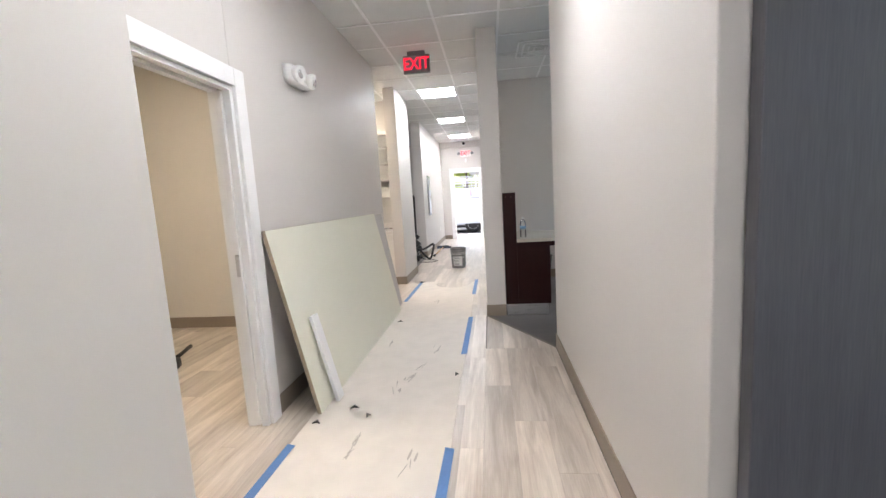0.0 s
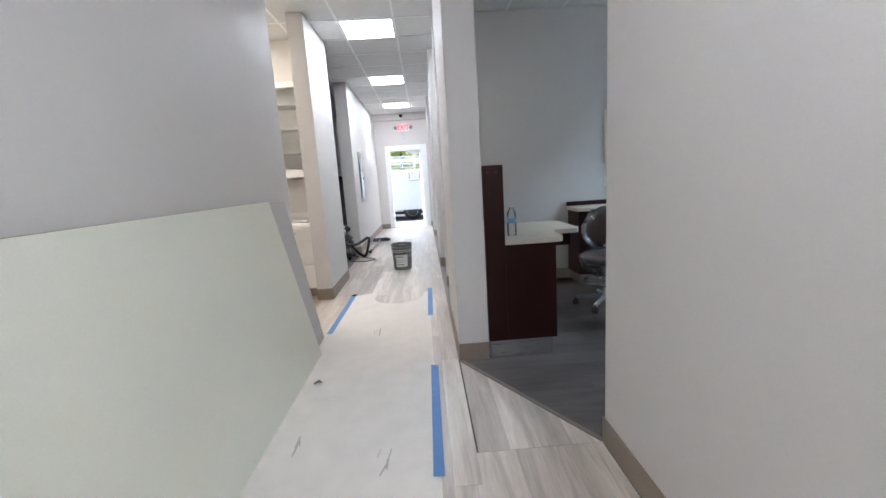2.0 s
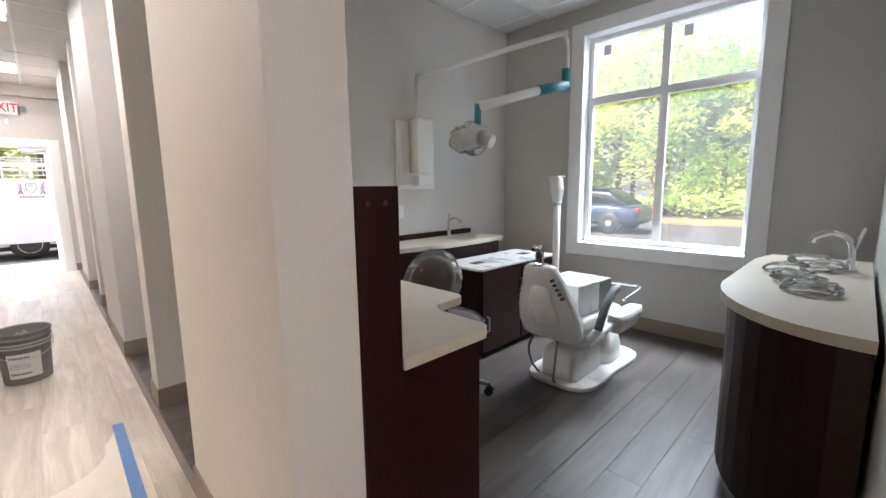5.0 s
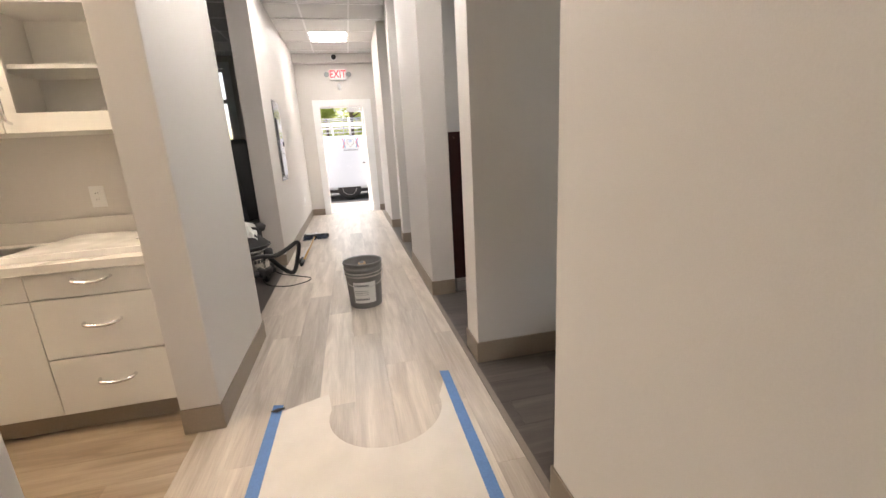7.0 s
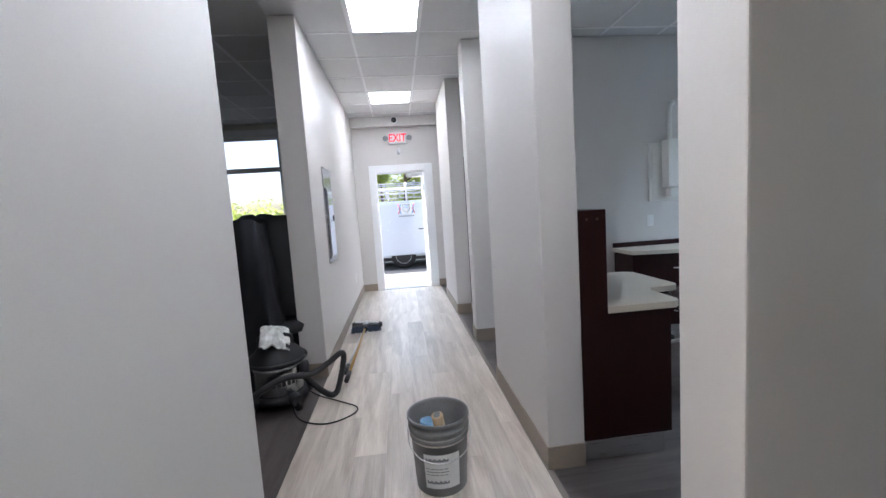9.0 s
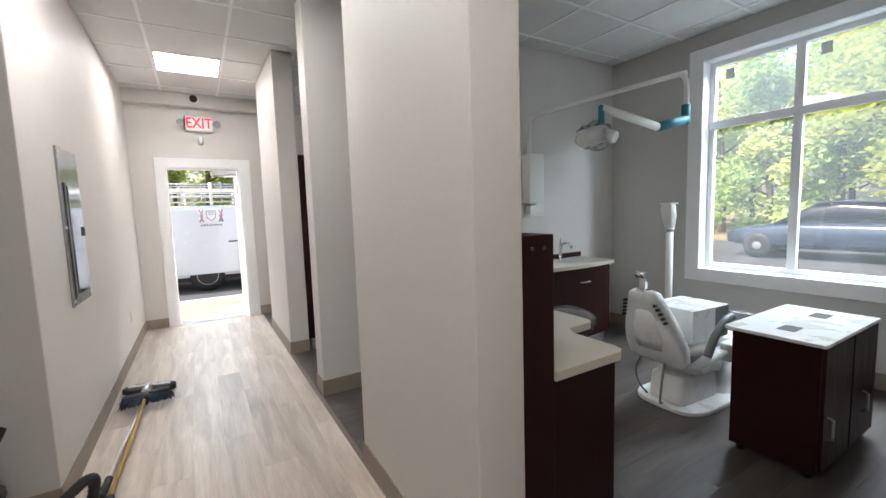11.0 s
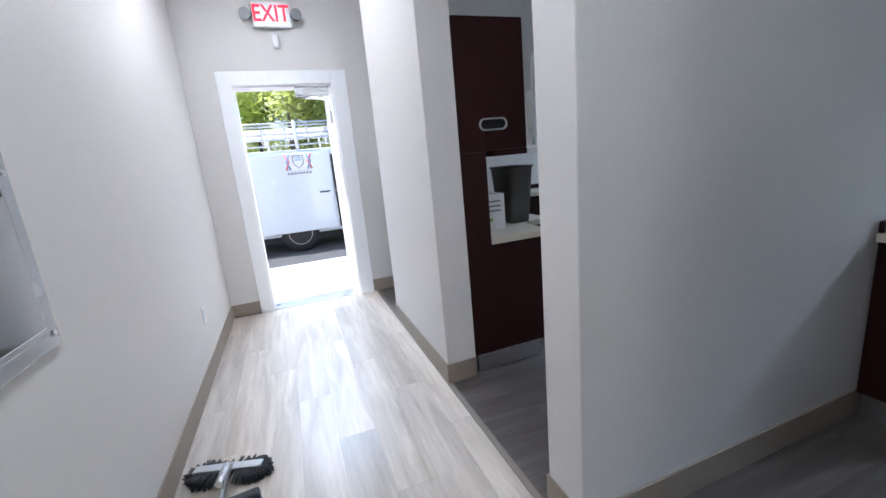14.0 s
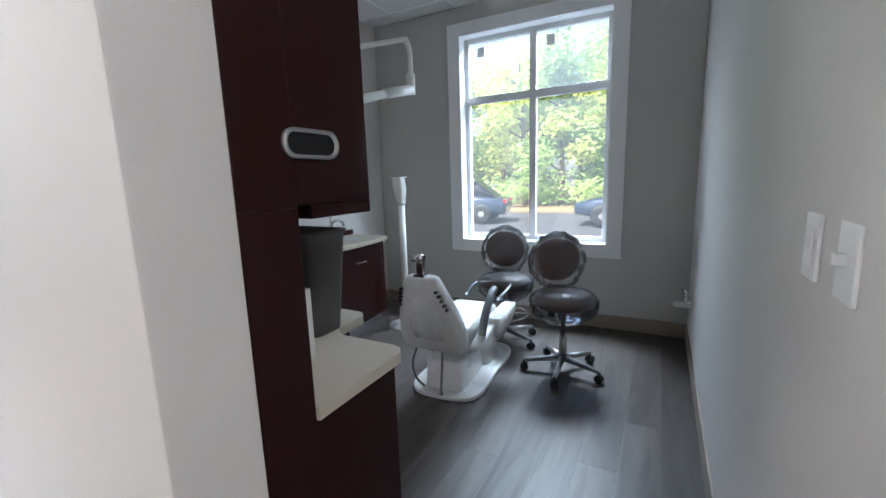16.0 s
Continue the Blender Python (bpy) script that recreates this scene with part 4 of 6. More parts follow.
def faucet(m, label="bent chrome lever faucet on the counter"):
    e = thing("faucet", m, label, "faucet", "faucets")
    tube("spout", smooth_path([(0, 0, 0.0), (0, 0, 0.10), (0, -0.02, 0.16), (0, -0.08, 0.185), (0, -0.14, 0.16), (0, -0.15, 0.13)]), 0.014, CHROME, e, False, 12)
    lathe("collar", [(0.03, 0), (0.028, 0.012), (0.018, 0.03), (0.018, 0.06)], CHROME, e, 18)
    tube("lever", [(0.0, 0.01, 0.12), (0.03, 0.03, 0.20), (0.045, 0.035, 0.215)], [0.010, 0.008, 0.006], CHROME, e)
    return e


def sink_counter(y, x0, x1, label, depth=0.50, h=0.86):
    """Side cabinet on the -y face of a dividing wall, bow-fronted stone top with a sink."""
    e = thing("sink_cabinet", pose(0, y, 0), label, "cabinet", "sink cabinets")
    n = 14
    front = [(x0 + (x1 - x0) * k / n, -depth * (0.62 + 0.38 * math.sin(math.pi * (0.12 + 0.62 * k / n)))) for k in range(n + 1)]
    body = [(x, yy + 0.04) for x, yy in front]
    prism("body", [(x1 - 0.02, -0.002), (x0 + 0.03, -0.002)] + [(min(max(x, x0 + 0.03), x1 - 0.02), yy) for x, yy in body], 0.12, h - 0.036, MAHOG, e)
    prism("kick_plate", [(x1 - 0.04, -0.01), (x0 + 0.06, -0.01)] + [(min(max(x, x0 + 0.06), x1 - 0.04), yy + 0.05) for x, yy in body], 0.0, 0.12, STEEL, e)
    prism("worktop", [(x1, -0.004), (x0, -0.004)] + front, h - 0.036, h, STONE, e)
    box("backsplash", x0 + 0.01, x1, -0.022, -0.003, h, h + 0.05, MAHOG, e, 0.003)
    cx = x0 + (x1 - x0) * 0.72
    lathe("basin", [(0.165, 0.004), (0.17, 0.006), (0.155, 0.004), (0.14, -0.02 + 0.022), (0.0, 0.0015)], STEEL, e, 28, (cx, -0.24, h), 0.8)
    for k in range(2):
        for z in (0.62, 0.40, 0.2):
            if k and z < 0.6:
                continue
            xx = x0 + (x1 - x0) * (0.32 + 0.36 * k)
            yy = -depth * (0.62 + 0.38 * math.sin(math.pi * (0.12 + 0.62 * (xx - x0) / (x1 - x0)))) + 0.04
            tube("handle", [(xx - 0.06, yy, z + 0.06), (xx - 0.05, yy - 0.024, z + 0.06), (xx + 0.05, yy - 0.024, z + 0.06), (xx + 0.06, yy, z + 0.06)], 0.006, STEEL, e, seg=8)
    faucet(pose(cx, y - 0.09, h))
    return e


sink_counter(6.76 - P, 2.20, 3.62, "dark mahogany sink cabinet with a bowed stone top")
sink_counter(10.06 - P, 2.26, 3.68, "dark mahogany sink cabinet with a bowed stone top")
sink_counter(END - P, 2.30, 3.66, "dark mahogany sink cabinet with a bowed stone top")

# rounded sink cabinet in the first bay, on its near wall
e = thing("sink_cabinet", pose(0, 3.76 + P, 0), "rounded dark mahogany sink cabinet with a stone top", "cabinet", "sink cabinets")
curve_top = [(1.98, 0.01)] + [(2.62 + 0.64 * math.cos(radians(a)), 0.03 + 0.46 * math.sin(radians(a))) for a in range(178, 88, -9)] + [(3.35, 0.49), (3.60, 0.44), (3.60, 0.01)]
prism("worktop", curve_top, 0.855, 0.893, STONE, e)
prism("body", [(2.62 + (x - 2.62) * 0.955, max(y - 0.03, 0.01)) for x, y in curve_top], 0.13, 0.855, MAHOG, e)
prism("kick_plate", [(2.62 + (x - 2.62) * 0.9, max(y - 0.07, 0.012)) for x, y in curve_top], 0.0, 0.13, STEEL, e)
for z in (0.30, 0.48, 0.66, 0.78):
    tube("handle", [(3.05, 0.452, z), (3.06, 0.485, z), (3.16, 0.485, z), (3.17, 0.45, z)], 0.006, STEEL, e, seg=8)
faucet(pose(3.2, 3.86, 0.893, 0, 0, 180))
for k in range(5):
    bm = bmesh.new()
    bmesh.ops.create_icosphere(bm, subdivisions=3, radius=0.09)
    for v in bm.verts:
        v.co.z = max(v.co.z * 0.35, -0.02)
        v.co += v.co.normalized() * 0.03 * noise.noise(v.co * 25 + Vector((k, 0, 0)))
    ob = obj("plastic_bag", bm, WRAP, None, True)
    ob.matrix_basis = pose(2.55 + 0.2 * k, 3.96 + 0.06 * (k % 3), 0.915, 0, 0, 40 * k)
    tagged(ob, "crumpled clear plastic bag of fittings on the counter", "plastic bag", "plastic bags")


def low_cabinet(m, w, label):
    """A mobile delivery cabinet: mahogany box with a white top, doors and pulls on its -y face."""
    e = thing("side_cabinet", m, label, "cabinet", "side cabinets")
    box("body", 0.0, w, 0.012, 0.40, 0.04, 0.70, MAHOG, e, 0.004)
    prism("top", [(0.0, -0.012), (w, -0.012)] + arc(w - 0.02, 0.41, 0.03, 0, 90, 4) + [(0.0, 0.44), (-0.02, 0.40), (-0.02, 0.0)], 0.70, 0.72, PLASTIC, e, 0.005)
    for k in range(2):
        box("door", 0.01 + k * w / 2, w / 2 - 0.004 + k * w / 2 - 0.006, -0.006, 0.012, 0.06, 0.69, MAHOG, e, 0.003)
        x = 0.06 + k * 0.52
        tube("handle", [(x, -0.006, 0.22), (x, -0.03, 0.23), (x, -0.03, 0.33), (x, -0.006, 0.34)], 0.006, STEEL, e, seg=8)
    for x in (0.12, w - 0.25):
        bm = bmesh.new()
        add_box(bm, x, x + 0.12, 0.16, 0.24, 0.7205, 0.7225, 0.0)
        obj("cutout", bm, BLACK, e)
    for x in (0.05, w - 0.05):
        for y in (0.06, 0.36):
            bm = bmesh.new()
            add_tube(bm, [(x, y, 0.0), (x, y, 0.045)], 0.022, 12)
            obj("foot", bm, BLACK, e)
    return e


low_cabinet(pose(2.70, 5.80, 0), 1.02, "low dark mahogany cabinet with a white top")
low_cabinet(pose(2.58, 7.62, 0), 0.80, "low dark mahogany cabinet with a white top")


def dental_chair(m, label):
    """A dental chair, its back to -x: rounded base plate, lift body, seat, shell back, arm and headrest post."""
    e = thing("dental_chair", m, label, "dental chair", "dental chairs")
    plate = []
    for a in range(0, 360, 10):
        c, s = math.cos(radians(a)), math.sin(radians(a))
        r = 1 - 0.18 * abs(math.sin(radians(a))) ** 6
        waist = 0.80 + 0.20 * abs(c)
        plate.append((0.20 + 0.48 * math.copysign(abs(c) ** 0.6, c), 0.30 * math.copysign(abs(s) ** 0.6, s) * waist))
    prism("base_plate", plate, 0.0, 0.032, PLASTIC, e, 0.010)
    loft("pedestal", [((0.0, 0, 0.03), (0.22, 0, 0), (0, 0.13, 0)), ((0.0, 0, 0.05), (0.22, 0, 0), (0, 0.135, 0)), ((0.0, 0, 0.21), (0.20, 0, 0), (0, 0.13, 0)), ((0.0, 0, 0.225), (0.18, 0, 0), (0, 0.11, 0))], PLASTIC, e, power=7)
    loft("lift_arm", [((0.10, 0, 0.20), (0.20, 0, 0), (0, 0.12, 0)), ((0.16, 0, 0.30), (0.22, 0, 0), (0, 0.13, 0)), ((0.20, 0, 0.40), (0.26, 0, 0), (0, 0.15, 0))], PLASTIC, e, power=5)
    loft("bellows", [((0.36, 0, 0.03), (0.16, 0, 0), (0, 0.17, 0)), ((0.38, 0, 0.14), (0.15, 0, 0), (0, 0.15, 0)), ((0.40, 0, 0.26), (0.10, 0, 0), (0, 0.12, 0))], OFFWHITE, e, power=4)
    loft("seat", [((-0.20, 0, 0.42), (0, 0, 0.03), (0, 0.17, 0)), ((-0.12, 0, 0.42), (0, 0, 0.05), (0, 0.17, 0)), ((0.25, 0, 0.42), (0, 0, 0.05), (0, 0.18, 0)), ((0.40, 0, 0.415), (0, 0, 0.045), (0, 0.17, 0)), ((0.44, 0, 0.41), (0, 0, 0.02), (0, 0.14, 0))], OFFWHITE, e, power=4)
    back = []
    for z, w, x, t in ((0.34, 0.175, -0.27, 0.03), (0.37, 0.205, -0.28, 0.055), (0.46, 0.215, -0.31, 0.065), (0.56, 0.20, -0.345, 0.06), (0.68, 0.165, -0.385, 0.05), (0.78, 0.125, -0.42, 0.042), (0.835, 0.105, -0.438, 0.035), (0.85, 0.08, -0.442, 0.02)):
        back.append(((x, 0, z), (0, w, 0), (t, 0, t * 0.2)))
    loft("back_shell", back, PLASTIC, e, power=4.5)
    loft("back_recess", [((-0.372, 0, 0.44), (0, 0.09, 0), (0.006, 0, 0.001)), ((-0.402, 0, 0.52), (0, 0.115, 0), (0.008, 0, 0.002)), ((-0.428, 0, 0.62), (0, 0.085, 0), (0.008, 0, 0.002)), ((-0.443, 0, 0.72), (0, 0.06, 0), (0.005, 0, 0.001))], PLASTIC, e, power=2.6)
    for s in (-1, 1):
        for k in range(5):
            bm = bmesh.new()
            z = 0.66 + k * 0.028
            yy = s * (0.155 - k * 0.011)
            add_tube(bm, [(-0.425 - k * 0.011, yy, z), (-0.452 - k * 0.011, yy, z)], 0.010, 8)
            obj("vent_slot", bm, BLACK, e)
    bm = bmesh.new()
    add_box(bm, -0.475, -0.415, -0.035, 0.035, 0.845, 0.86, 0.004)
    add_box(bm, -0.465, -0.435, -0.022, 0.022, 0.86, 0.95, 0.004)
    add_tube(bm, [(-0.47, -0.035, 0.955), (-0.47, 0.035, 0.955)], 0.022, 14)
    obj("headrest_post", bm, CHROME, e)
    loft("arm_cradle", [((-0.22, -0.235, 0.36), (0.06, 0, 0), (0, 0.035, 0)), ((-0.10, -0.25, 0.40), (0.08, 0, 0), (0, 0.045, 0)), ((0.02, -0.25, 0.44), (0.09, 0, 0), (0, 0.04, 0))], PLASTIC, e, power=4)
    tube("armrest", smooth_path([(-0.16, -0.255, 0.42), (-0.10, -0.26, 0.53), (-0.04, -0.262, 0.59), (0.03, -0.26, 0.635), (0.10, -0.258, 0.65)]), 0.026, GREYPL, e, False, 12)
    loft("side_console", [((0.18, -0.27, 0.36), (0.16, 0, 0), (0, 0.045, 0)), ((0.20, -0.28, 0.44), (0.20, 0, 0), (0, 0.055, 0)), ((0.20, -0.28, 0.48), (0.20, 0, 0), (0, 0.05, 0))], PLASTIC, e, power=6)
    tube("towel_bar", smooth_path([(0.36, -0.20, 0.50), (0.62, -0.22, 0.55), (0.66, -0.12, 0.55), (0.60, 0.05, 0.55), (0.36, 0.05, 0.52)]), 0.010, CHROME, e)
    tube("hose", [(-0.24, 0.14, 0.36), (-0.29, 0.17, 0.24), (-0.27, 0.16, 0.12), (-0.22, 0.13, 0.04)], 0.008, GREYPL, e, True, 8)
    tube("hose", [(-0.24, -0.02, 0.34), (-0.30, -0.04, 0.20), (-0.30, -0.03, 0.06), (-0.26, -0.02, 0.034)], 0.008, GREYPL, e, True, 8)
    return e


dental_chair(pose(2.99, 5.20, 0, 0, 0, 0), "white dental chair base and shell without its cushions")
dental_chair(pose(2.98, 8.50, 0, 0, 0, -4), "white dental chair base and shell without its cushions")
dental_chair(pose(2.80, 11.70, 0, 0, 0, 3), "white dental chair base and shell without its cushions")


def carton(m, sx, sy, sz, label, dark=True):
    e = thing("carton", m, label, "box", "cartons")
    box("body", -sx, sx, -sy, sy, 0, sz, PLASTIC, e, 0.003)
    box("flap", -sx, sx * 0.02, -sy - 0.002, sy + 0.002, sz, sz + 0.004, PLASTIC, e, 0.001)
    box("flap", sx * 0.04, sx, -sy - 0.002, sy + 0.002, sz, sz + 0.003, PLASTIC, e, 0.001)
    if dark:
        box("print_band", sx * 0.25, sx + 0.0015, -sy - 0.0015, sy + 0.0015, 0.004, sz - 0.003, GREYPL, e, 0)
    return e


carton(pose(3.03, 5.23, 0.478, 0, 0, -4), 0.21, 0.17, 0.20, "white carton with a dark printed end on the chair")
carton(pose(3.0, 8.50, 0.478, 0, 0, -4), 0.20, 0.17, 0.22, "white carton with a dark printed end on the chair")


def stool(m, ring, label, drop=0.0, back=True):
    """A swivel stool under clear wrap: star base on casters, gas lift, round seat, disc back."""
    e = thing("stool", m, label, "stool", "stools")
    for k in range(5):
        a = radians(72 * k + 12)
        c, s = math.cos(a), math.sin(a)
        loft("leg", [((0.03 * c, 0.03 * s, 0.10), (-0.022 * s, 0.022 * c, 0), (0, 0, 0.022)), ((0.27 * c, 0.27 * s, 0.075), (-0.014 * s, 0.014 * c, 0), (0, 0, 0.013))], STEEL if k % 2 == 0 else GREYPL, e, 10)
        bm = bmesh.new()
        p = Vector((0.27 * c, 0.27 * s, 0.028))
        t = Vector((-s, c, 0)) * 0.022
        add_tube(bm, [p - t, p - t * 0.3], 0.028, 12)
        add_tube(bm, [p + t * 0.3, p + t], 0.028, 12)
        add_tube(bm, [p + Vector((0, 0, 0.0)), p + Vector((0, 0, 0.05))], 0.010, 8)
        obj("caster", bm, BLACK, e)
    tube("gas_lift", [(0, 0, 0.09), (0, 0, 0.26), (0, 0, 0.261), (0, 0, 0.52 - drop)], [0.028, 0.028, 0.017, 0.017], STEEL, e, seg=14)
    lathe("seat", [(0.0, 0.52), (0.16, 0.52), (0.205, 0.545), (0.212, 0.575), (0.20, 0.60), (0.15, 0.615), (0.0, 0.617)], SEAT, e, 30, (0, 0, -drop))
    if back:
        tube("back_stem", [(0.0, 0, 0.51 - drop), (0.18, 0, 0.505 - drop), (0.235, 0, 0.56 - drop), (0.245, 0, 0.72 - drop)], 0.014, STEEL, e, True)
        b = lathe("backrest", [(0.0, -0.035), (0.12, -0.03), (0.165, -0.012), (0.17, 0.0), (0.165, 0.014), (0.12, 0.032), (0.0, 0.037)], SEAT, e, 28)
        b.matrix_basis = pose(0.225, 0, 0.81 - drop, 0, 82, 0)
    if ring:
        tube("foot_ring", [(0.19 * math.cos(radians(a)), 0.19 * math.sin(radians(a)), 0.24) for a in range(0, 361, 12)], 0.011, CHROME, e)
        for a in (30, 150, 270):
            tube("ring_spoke", [(0.03 * math.cos(radians(a)), 0.03 * math.sin(radians(a)), 0.25), (0.19 * math.cos(radians(a)), 0.19 * math.sin(radians(a)), 0.24)], 0.008, CHROME, e)
    for nm, c, r, sq in (("seat_wrap", (0, 0, 0.56), 0.235, (1, 1, 0.42)), ("back_wrap", (0.225, 0, 0.80), 0.205, (0.66, 1, 1.05)))[:2 if back else 1]:
        bm = bmesh.new()
        bmesh.ops.create_icosphere(bm, subdivisions=4, radius=r)
        for v in bm.verts:
            d = v.co.normalized()
            v.co += d * (0.024 * noise.noise(d * 4.5 + Vector(c) * 9) + 0.016 * noise.noise(d * 11))
            v.co = Vector((v.co.x * sq[0], v.co.y * sq[1], v.co.z * sq[2]))
            if nm == "seat_wrap" and v.co.z < -0.02:
                v.co.z = v.co.z * 1.5 - 0.01
            v.co += Vector(c) - Vector((0, 0, drop))
        w = obj(nm, bm, WRAP, e, True)
    return e


stool(pose(3.24, 11.06, 0, 0, 0, 25), False, "brown vinyl swivel stool still in plastic wrap", 0.04)
stool(pose(3.62, 11.62, 0, 0, 0, 20), True, "brown vinyl stool with foot ring in plastic wrap", 0.05)
stool(pose(2.20, 5.66, 0, 0, 0, 70), True, "brown vinyl stool with foot ring in plastic wrap", 0.11)
stool(pose(2.62, 9.28, 0, 0, 0, 20), False, "low backless brown vinyl stool still in plastic wrap", 0.08, False)


def xray_unit(x, y, reach, label, lift=0.0, wrap=TEAL):
    """Wall-mounted dental x-ray: back plate, control box, riser, swing arm, folding arm and wrapped head."""
    e = thing("xray_unit", pose(x, y, 0), label, "x-ray unit", "x-ray units")
    bm = bmesh.new()
    add_box(bm, -0.22, 0.22, -0.03, 0.0, 1.32, 1.92, 0.008)
    add_box(bm, -0.19, -0.09, -0.042, -0.03, 1.36, 1.88, 0.004)
    add_box(bm, 0.11, 0.20, -0.042, -0.03, 1.36, 1.88, 0.004)
    obj("wall_plate", bm, OFFWHITE, e)
    box("control_box", -0.085, 0.105, -0.15, -0.03, 1.46, 1.94, OFFWHITE, e, 0.012)
    box("shelf", -0.04, 0.08, -0.11, -0.03, 1.355, 1.44, OFFWHITE, e, 0.006)
    dx, dy = reach
    tube("riser", smooth_path([(-0.03, -0.09, 1.93), (-0.03, -0.09, 2.22), (0.0, -0.10, 2.30), (0.08, -0.14, 2.33), (dx - 0.06, dy + 0.05, 2.56), (dx, dy, 2.56), (dx + 0.03, dy - 0.02, 2.48), (dx + 0.03, dy - 0.02, 2.26)]), 0.022, OFFWHITE, e, False, 12)
    tube("elbow", [(dx + 0.03, dy - 0.02, 2.30), (dx + 0.03, dy - 0.02, 2.13)], 0.036, wrap, e, seg=14)
    hx, hy = dx - 0.86, dy + 0.26
    tube("folding_arm", [(dx + 0.03, dy - 0.02, 2.17), (dx - 0.25, dy + 0.07, 2.10)], 0.042, wrap, e, seg=12)
    tube("folding_arm", [(dx - 0.25, dy + 0.07, 2.10), (hx + 0.06, hy - 0.02, 1.93 + lift)], 0.036, OFFWHITE, e, seg=12)
    tube("yoke", [(hx + 0.06, hy - 0.02, 1.95 + lift), (hx + 0.06, hy - 0.02, 1.80 + lift)], 0.026, wrap, e, seg=12)
    tube("head", smooth_path([(hx + 0.10, hy, 1.72 + lift), (hx, hy, 1.70 + lift), (hx - 0.14, hy + 0.02, 1.66 + lift)]), 0.075, OFFWHITE, e, False, 18)
    tube("cone", [(hx + 0.04, hy - 0.06, 1.70 + lift), (hx + 0.06, hy - 0.16, 1.66 + lift)], [0.06, 0.05], PLASTIC, e, seg=18)
    bm = bmesh.new()
    bmesh.ops.create_icosphere(bm, subdivisions=4, radius=0.14)
    for v in bm.verts:
        v.co += v.co.normalized() * (0.03 * noise.noise(v.co * 14) + 0.02 * noise.noise(v.co * 30))
        v.co = Vector((v.co.x * 1.25 + hx, v.co.y * 0.9 + hy, v.co.z * 0.85 + 1.69 + lift))
    obj("head_wrap", bm, WRAP, e, True)
    return e


xray_unit(2.88, 6.76, (0.75, -1.05), "cream wall x-ray unit on a swing arm, taped in teal")
xray_unit(2.90, 10.06, (0.98, -1.00), "cream wall x-ray unit on a swing arm, taped in teal", 0.32)
xray_unit(2.75, END, (0.85, -0.80), "cream wall x-ray unit on a folded swing arm", 0.0, OFFWHITE)


def post_stand(m, label):
    e = thing("monitor_post", m, label, "monitor post", "monitor posts")
    lathe("base", [(0.17, 0), (0.17, 0.012), (0.05, 0.03), (0.03, 0.05)], OFFWHITE, e, 28)
    tube("post", [(0, 0, 0.03), (0, 0, 1.20)], 0.030, OFFWHITE, e, seg=14)
    tube("collar", [(0, 0, 1.16), (0, 0, 1.20)], 0.036, STEEL, e, seg=14)
    loft("bracket", [((0, 0, 1.19), (0.035, 0, 0), (0, 0.03, 0)), ((-0.015, 0, 1.30), (0.045, 0.0, 0), (0, 0.05, 0)), ((-0.03, 0, 1.40), (0.04, 0, 0), (0, 0.05, 0)), ((-0.035, 0, 1.41), (0.03, 0, 0), (0, 0.04, 0))], OFFWHITE, e, power=6)
    bm = bmesh.new()
    add_box(bm, -0.09, 0.03, -0.055, 0.055, 1.41, 1.42, 0.003)
    obj("tray", bm, OFFWHITE, e)
    return e


post_stand(pose(3.66, 5.74, 0), "cream steel monitor post with an empty bracket")
post_stand(pose(3.66, 9.02, 0), "cream steel monitor post with an empty bracket")
post_stand(pose(3.60, 12.62, 0), "cream steel monitor post with an empty bracket")


def waste_bin(m, h, label):
    e = thing("waste_bin", m, label, "waste bin", "waste bins")
    n = 5
    out = [((0, 0, h * k / n), (0.115 + 0.035 * k / n, 0, 0), (0, 0.075 + 0.025 * k / n, 0)) for k in range(n + 1)]
    rim = [((0, 0, h), (0.158, 0, 0), (0, 0.108, 0)), ((0, 0, h + 0.012), (0.158, 0, 0), (0, 0.108, 0)), ((0, 0, h + 0.012), (0.142, 0, 0), (0, 0.092, 0)), ((0, 0, 0.012), (0.108, 0, 0), (0, 0.068, 0))]
    loft("shell", out + rim, BINGREY, e, 32, 5)
    return e


waste_bin(pose(1.50, 11.67, 0.835, 0, 0, 90), 0.37, "dark grey plastic waste bin standing on the worktop")
waste_bin(pose(1.56, 6.60, 0, 0, 0, 12), 0.36, "grey plastic waste bin on the floor by the wall")
e = thing("supply_box", pose(1.24, 11.50, 0.835), "white glove carton with a green mark on the worktop", "box")
box("carton", -0.07, 0.07, -0.06, 0.06, 0, 0.23, PLASTIC, e, 0.003)
box("print_mark", -0.0715, -0.02, -0.0615, -0.03, 0.06, 0.08, LEAF, e, 0)
for z in (0.12, 0.15, 0.18):
    box("print_bar", -0.0712, 0.04, -0.0612, -0.02, z, z + 0.01, GREYPL, e, 0)

# water bottle on the first cabinet
e = thing("water_bottle", pose(1.175, 4.90, 0.835), "clear plastic water bottle with a blue label", "bottle")
lathe("bottle", [(0.030, 0.0), (0.033, 0.006), (0.033, 0.07), (0.031, 0.075), (0.033, 0.08), (0.033, 0.15), (0.026, 0.175), (0.014, 0.195), (0.013, 0.212)], WRAP, e, 20)
lathe("label", [(0.0335, 0.095), (0.0335, 0.125)], SKYBLUE, e, 20)
lathe("cap", [(0.0145, 0.205), (0.0145, 0.222), (0.0, 0.223)], PLASTIC, e, 16)

# door stop arm low on the dividing wall in the last bay
e = thing("wall_bracket", pose(3.75, 10.25 + P, 0.42), "small white hose bracket low on the wall", "bracket")
box("arm", -0.03, 0.03, 0.0, 0.12, 0.0, 0.035, OFFWHITE, e, 0.006)
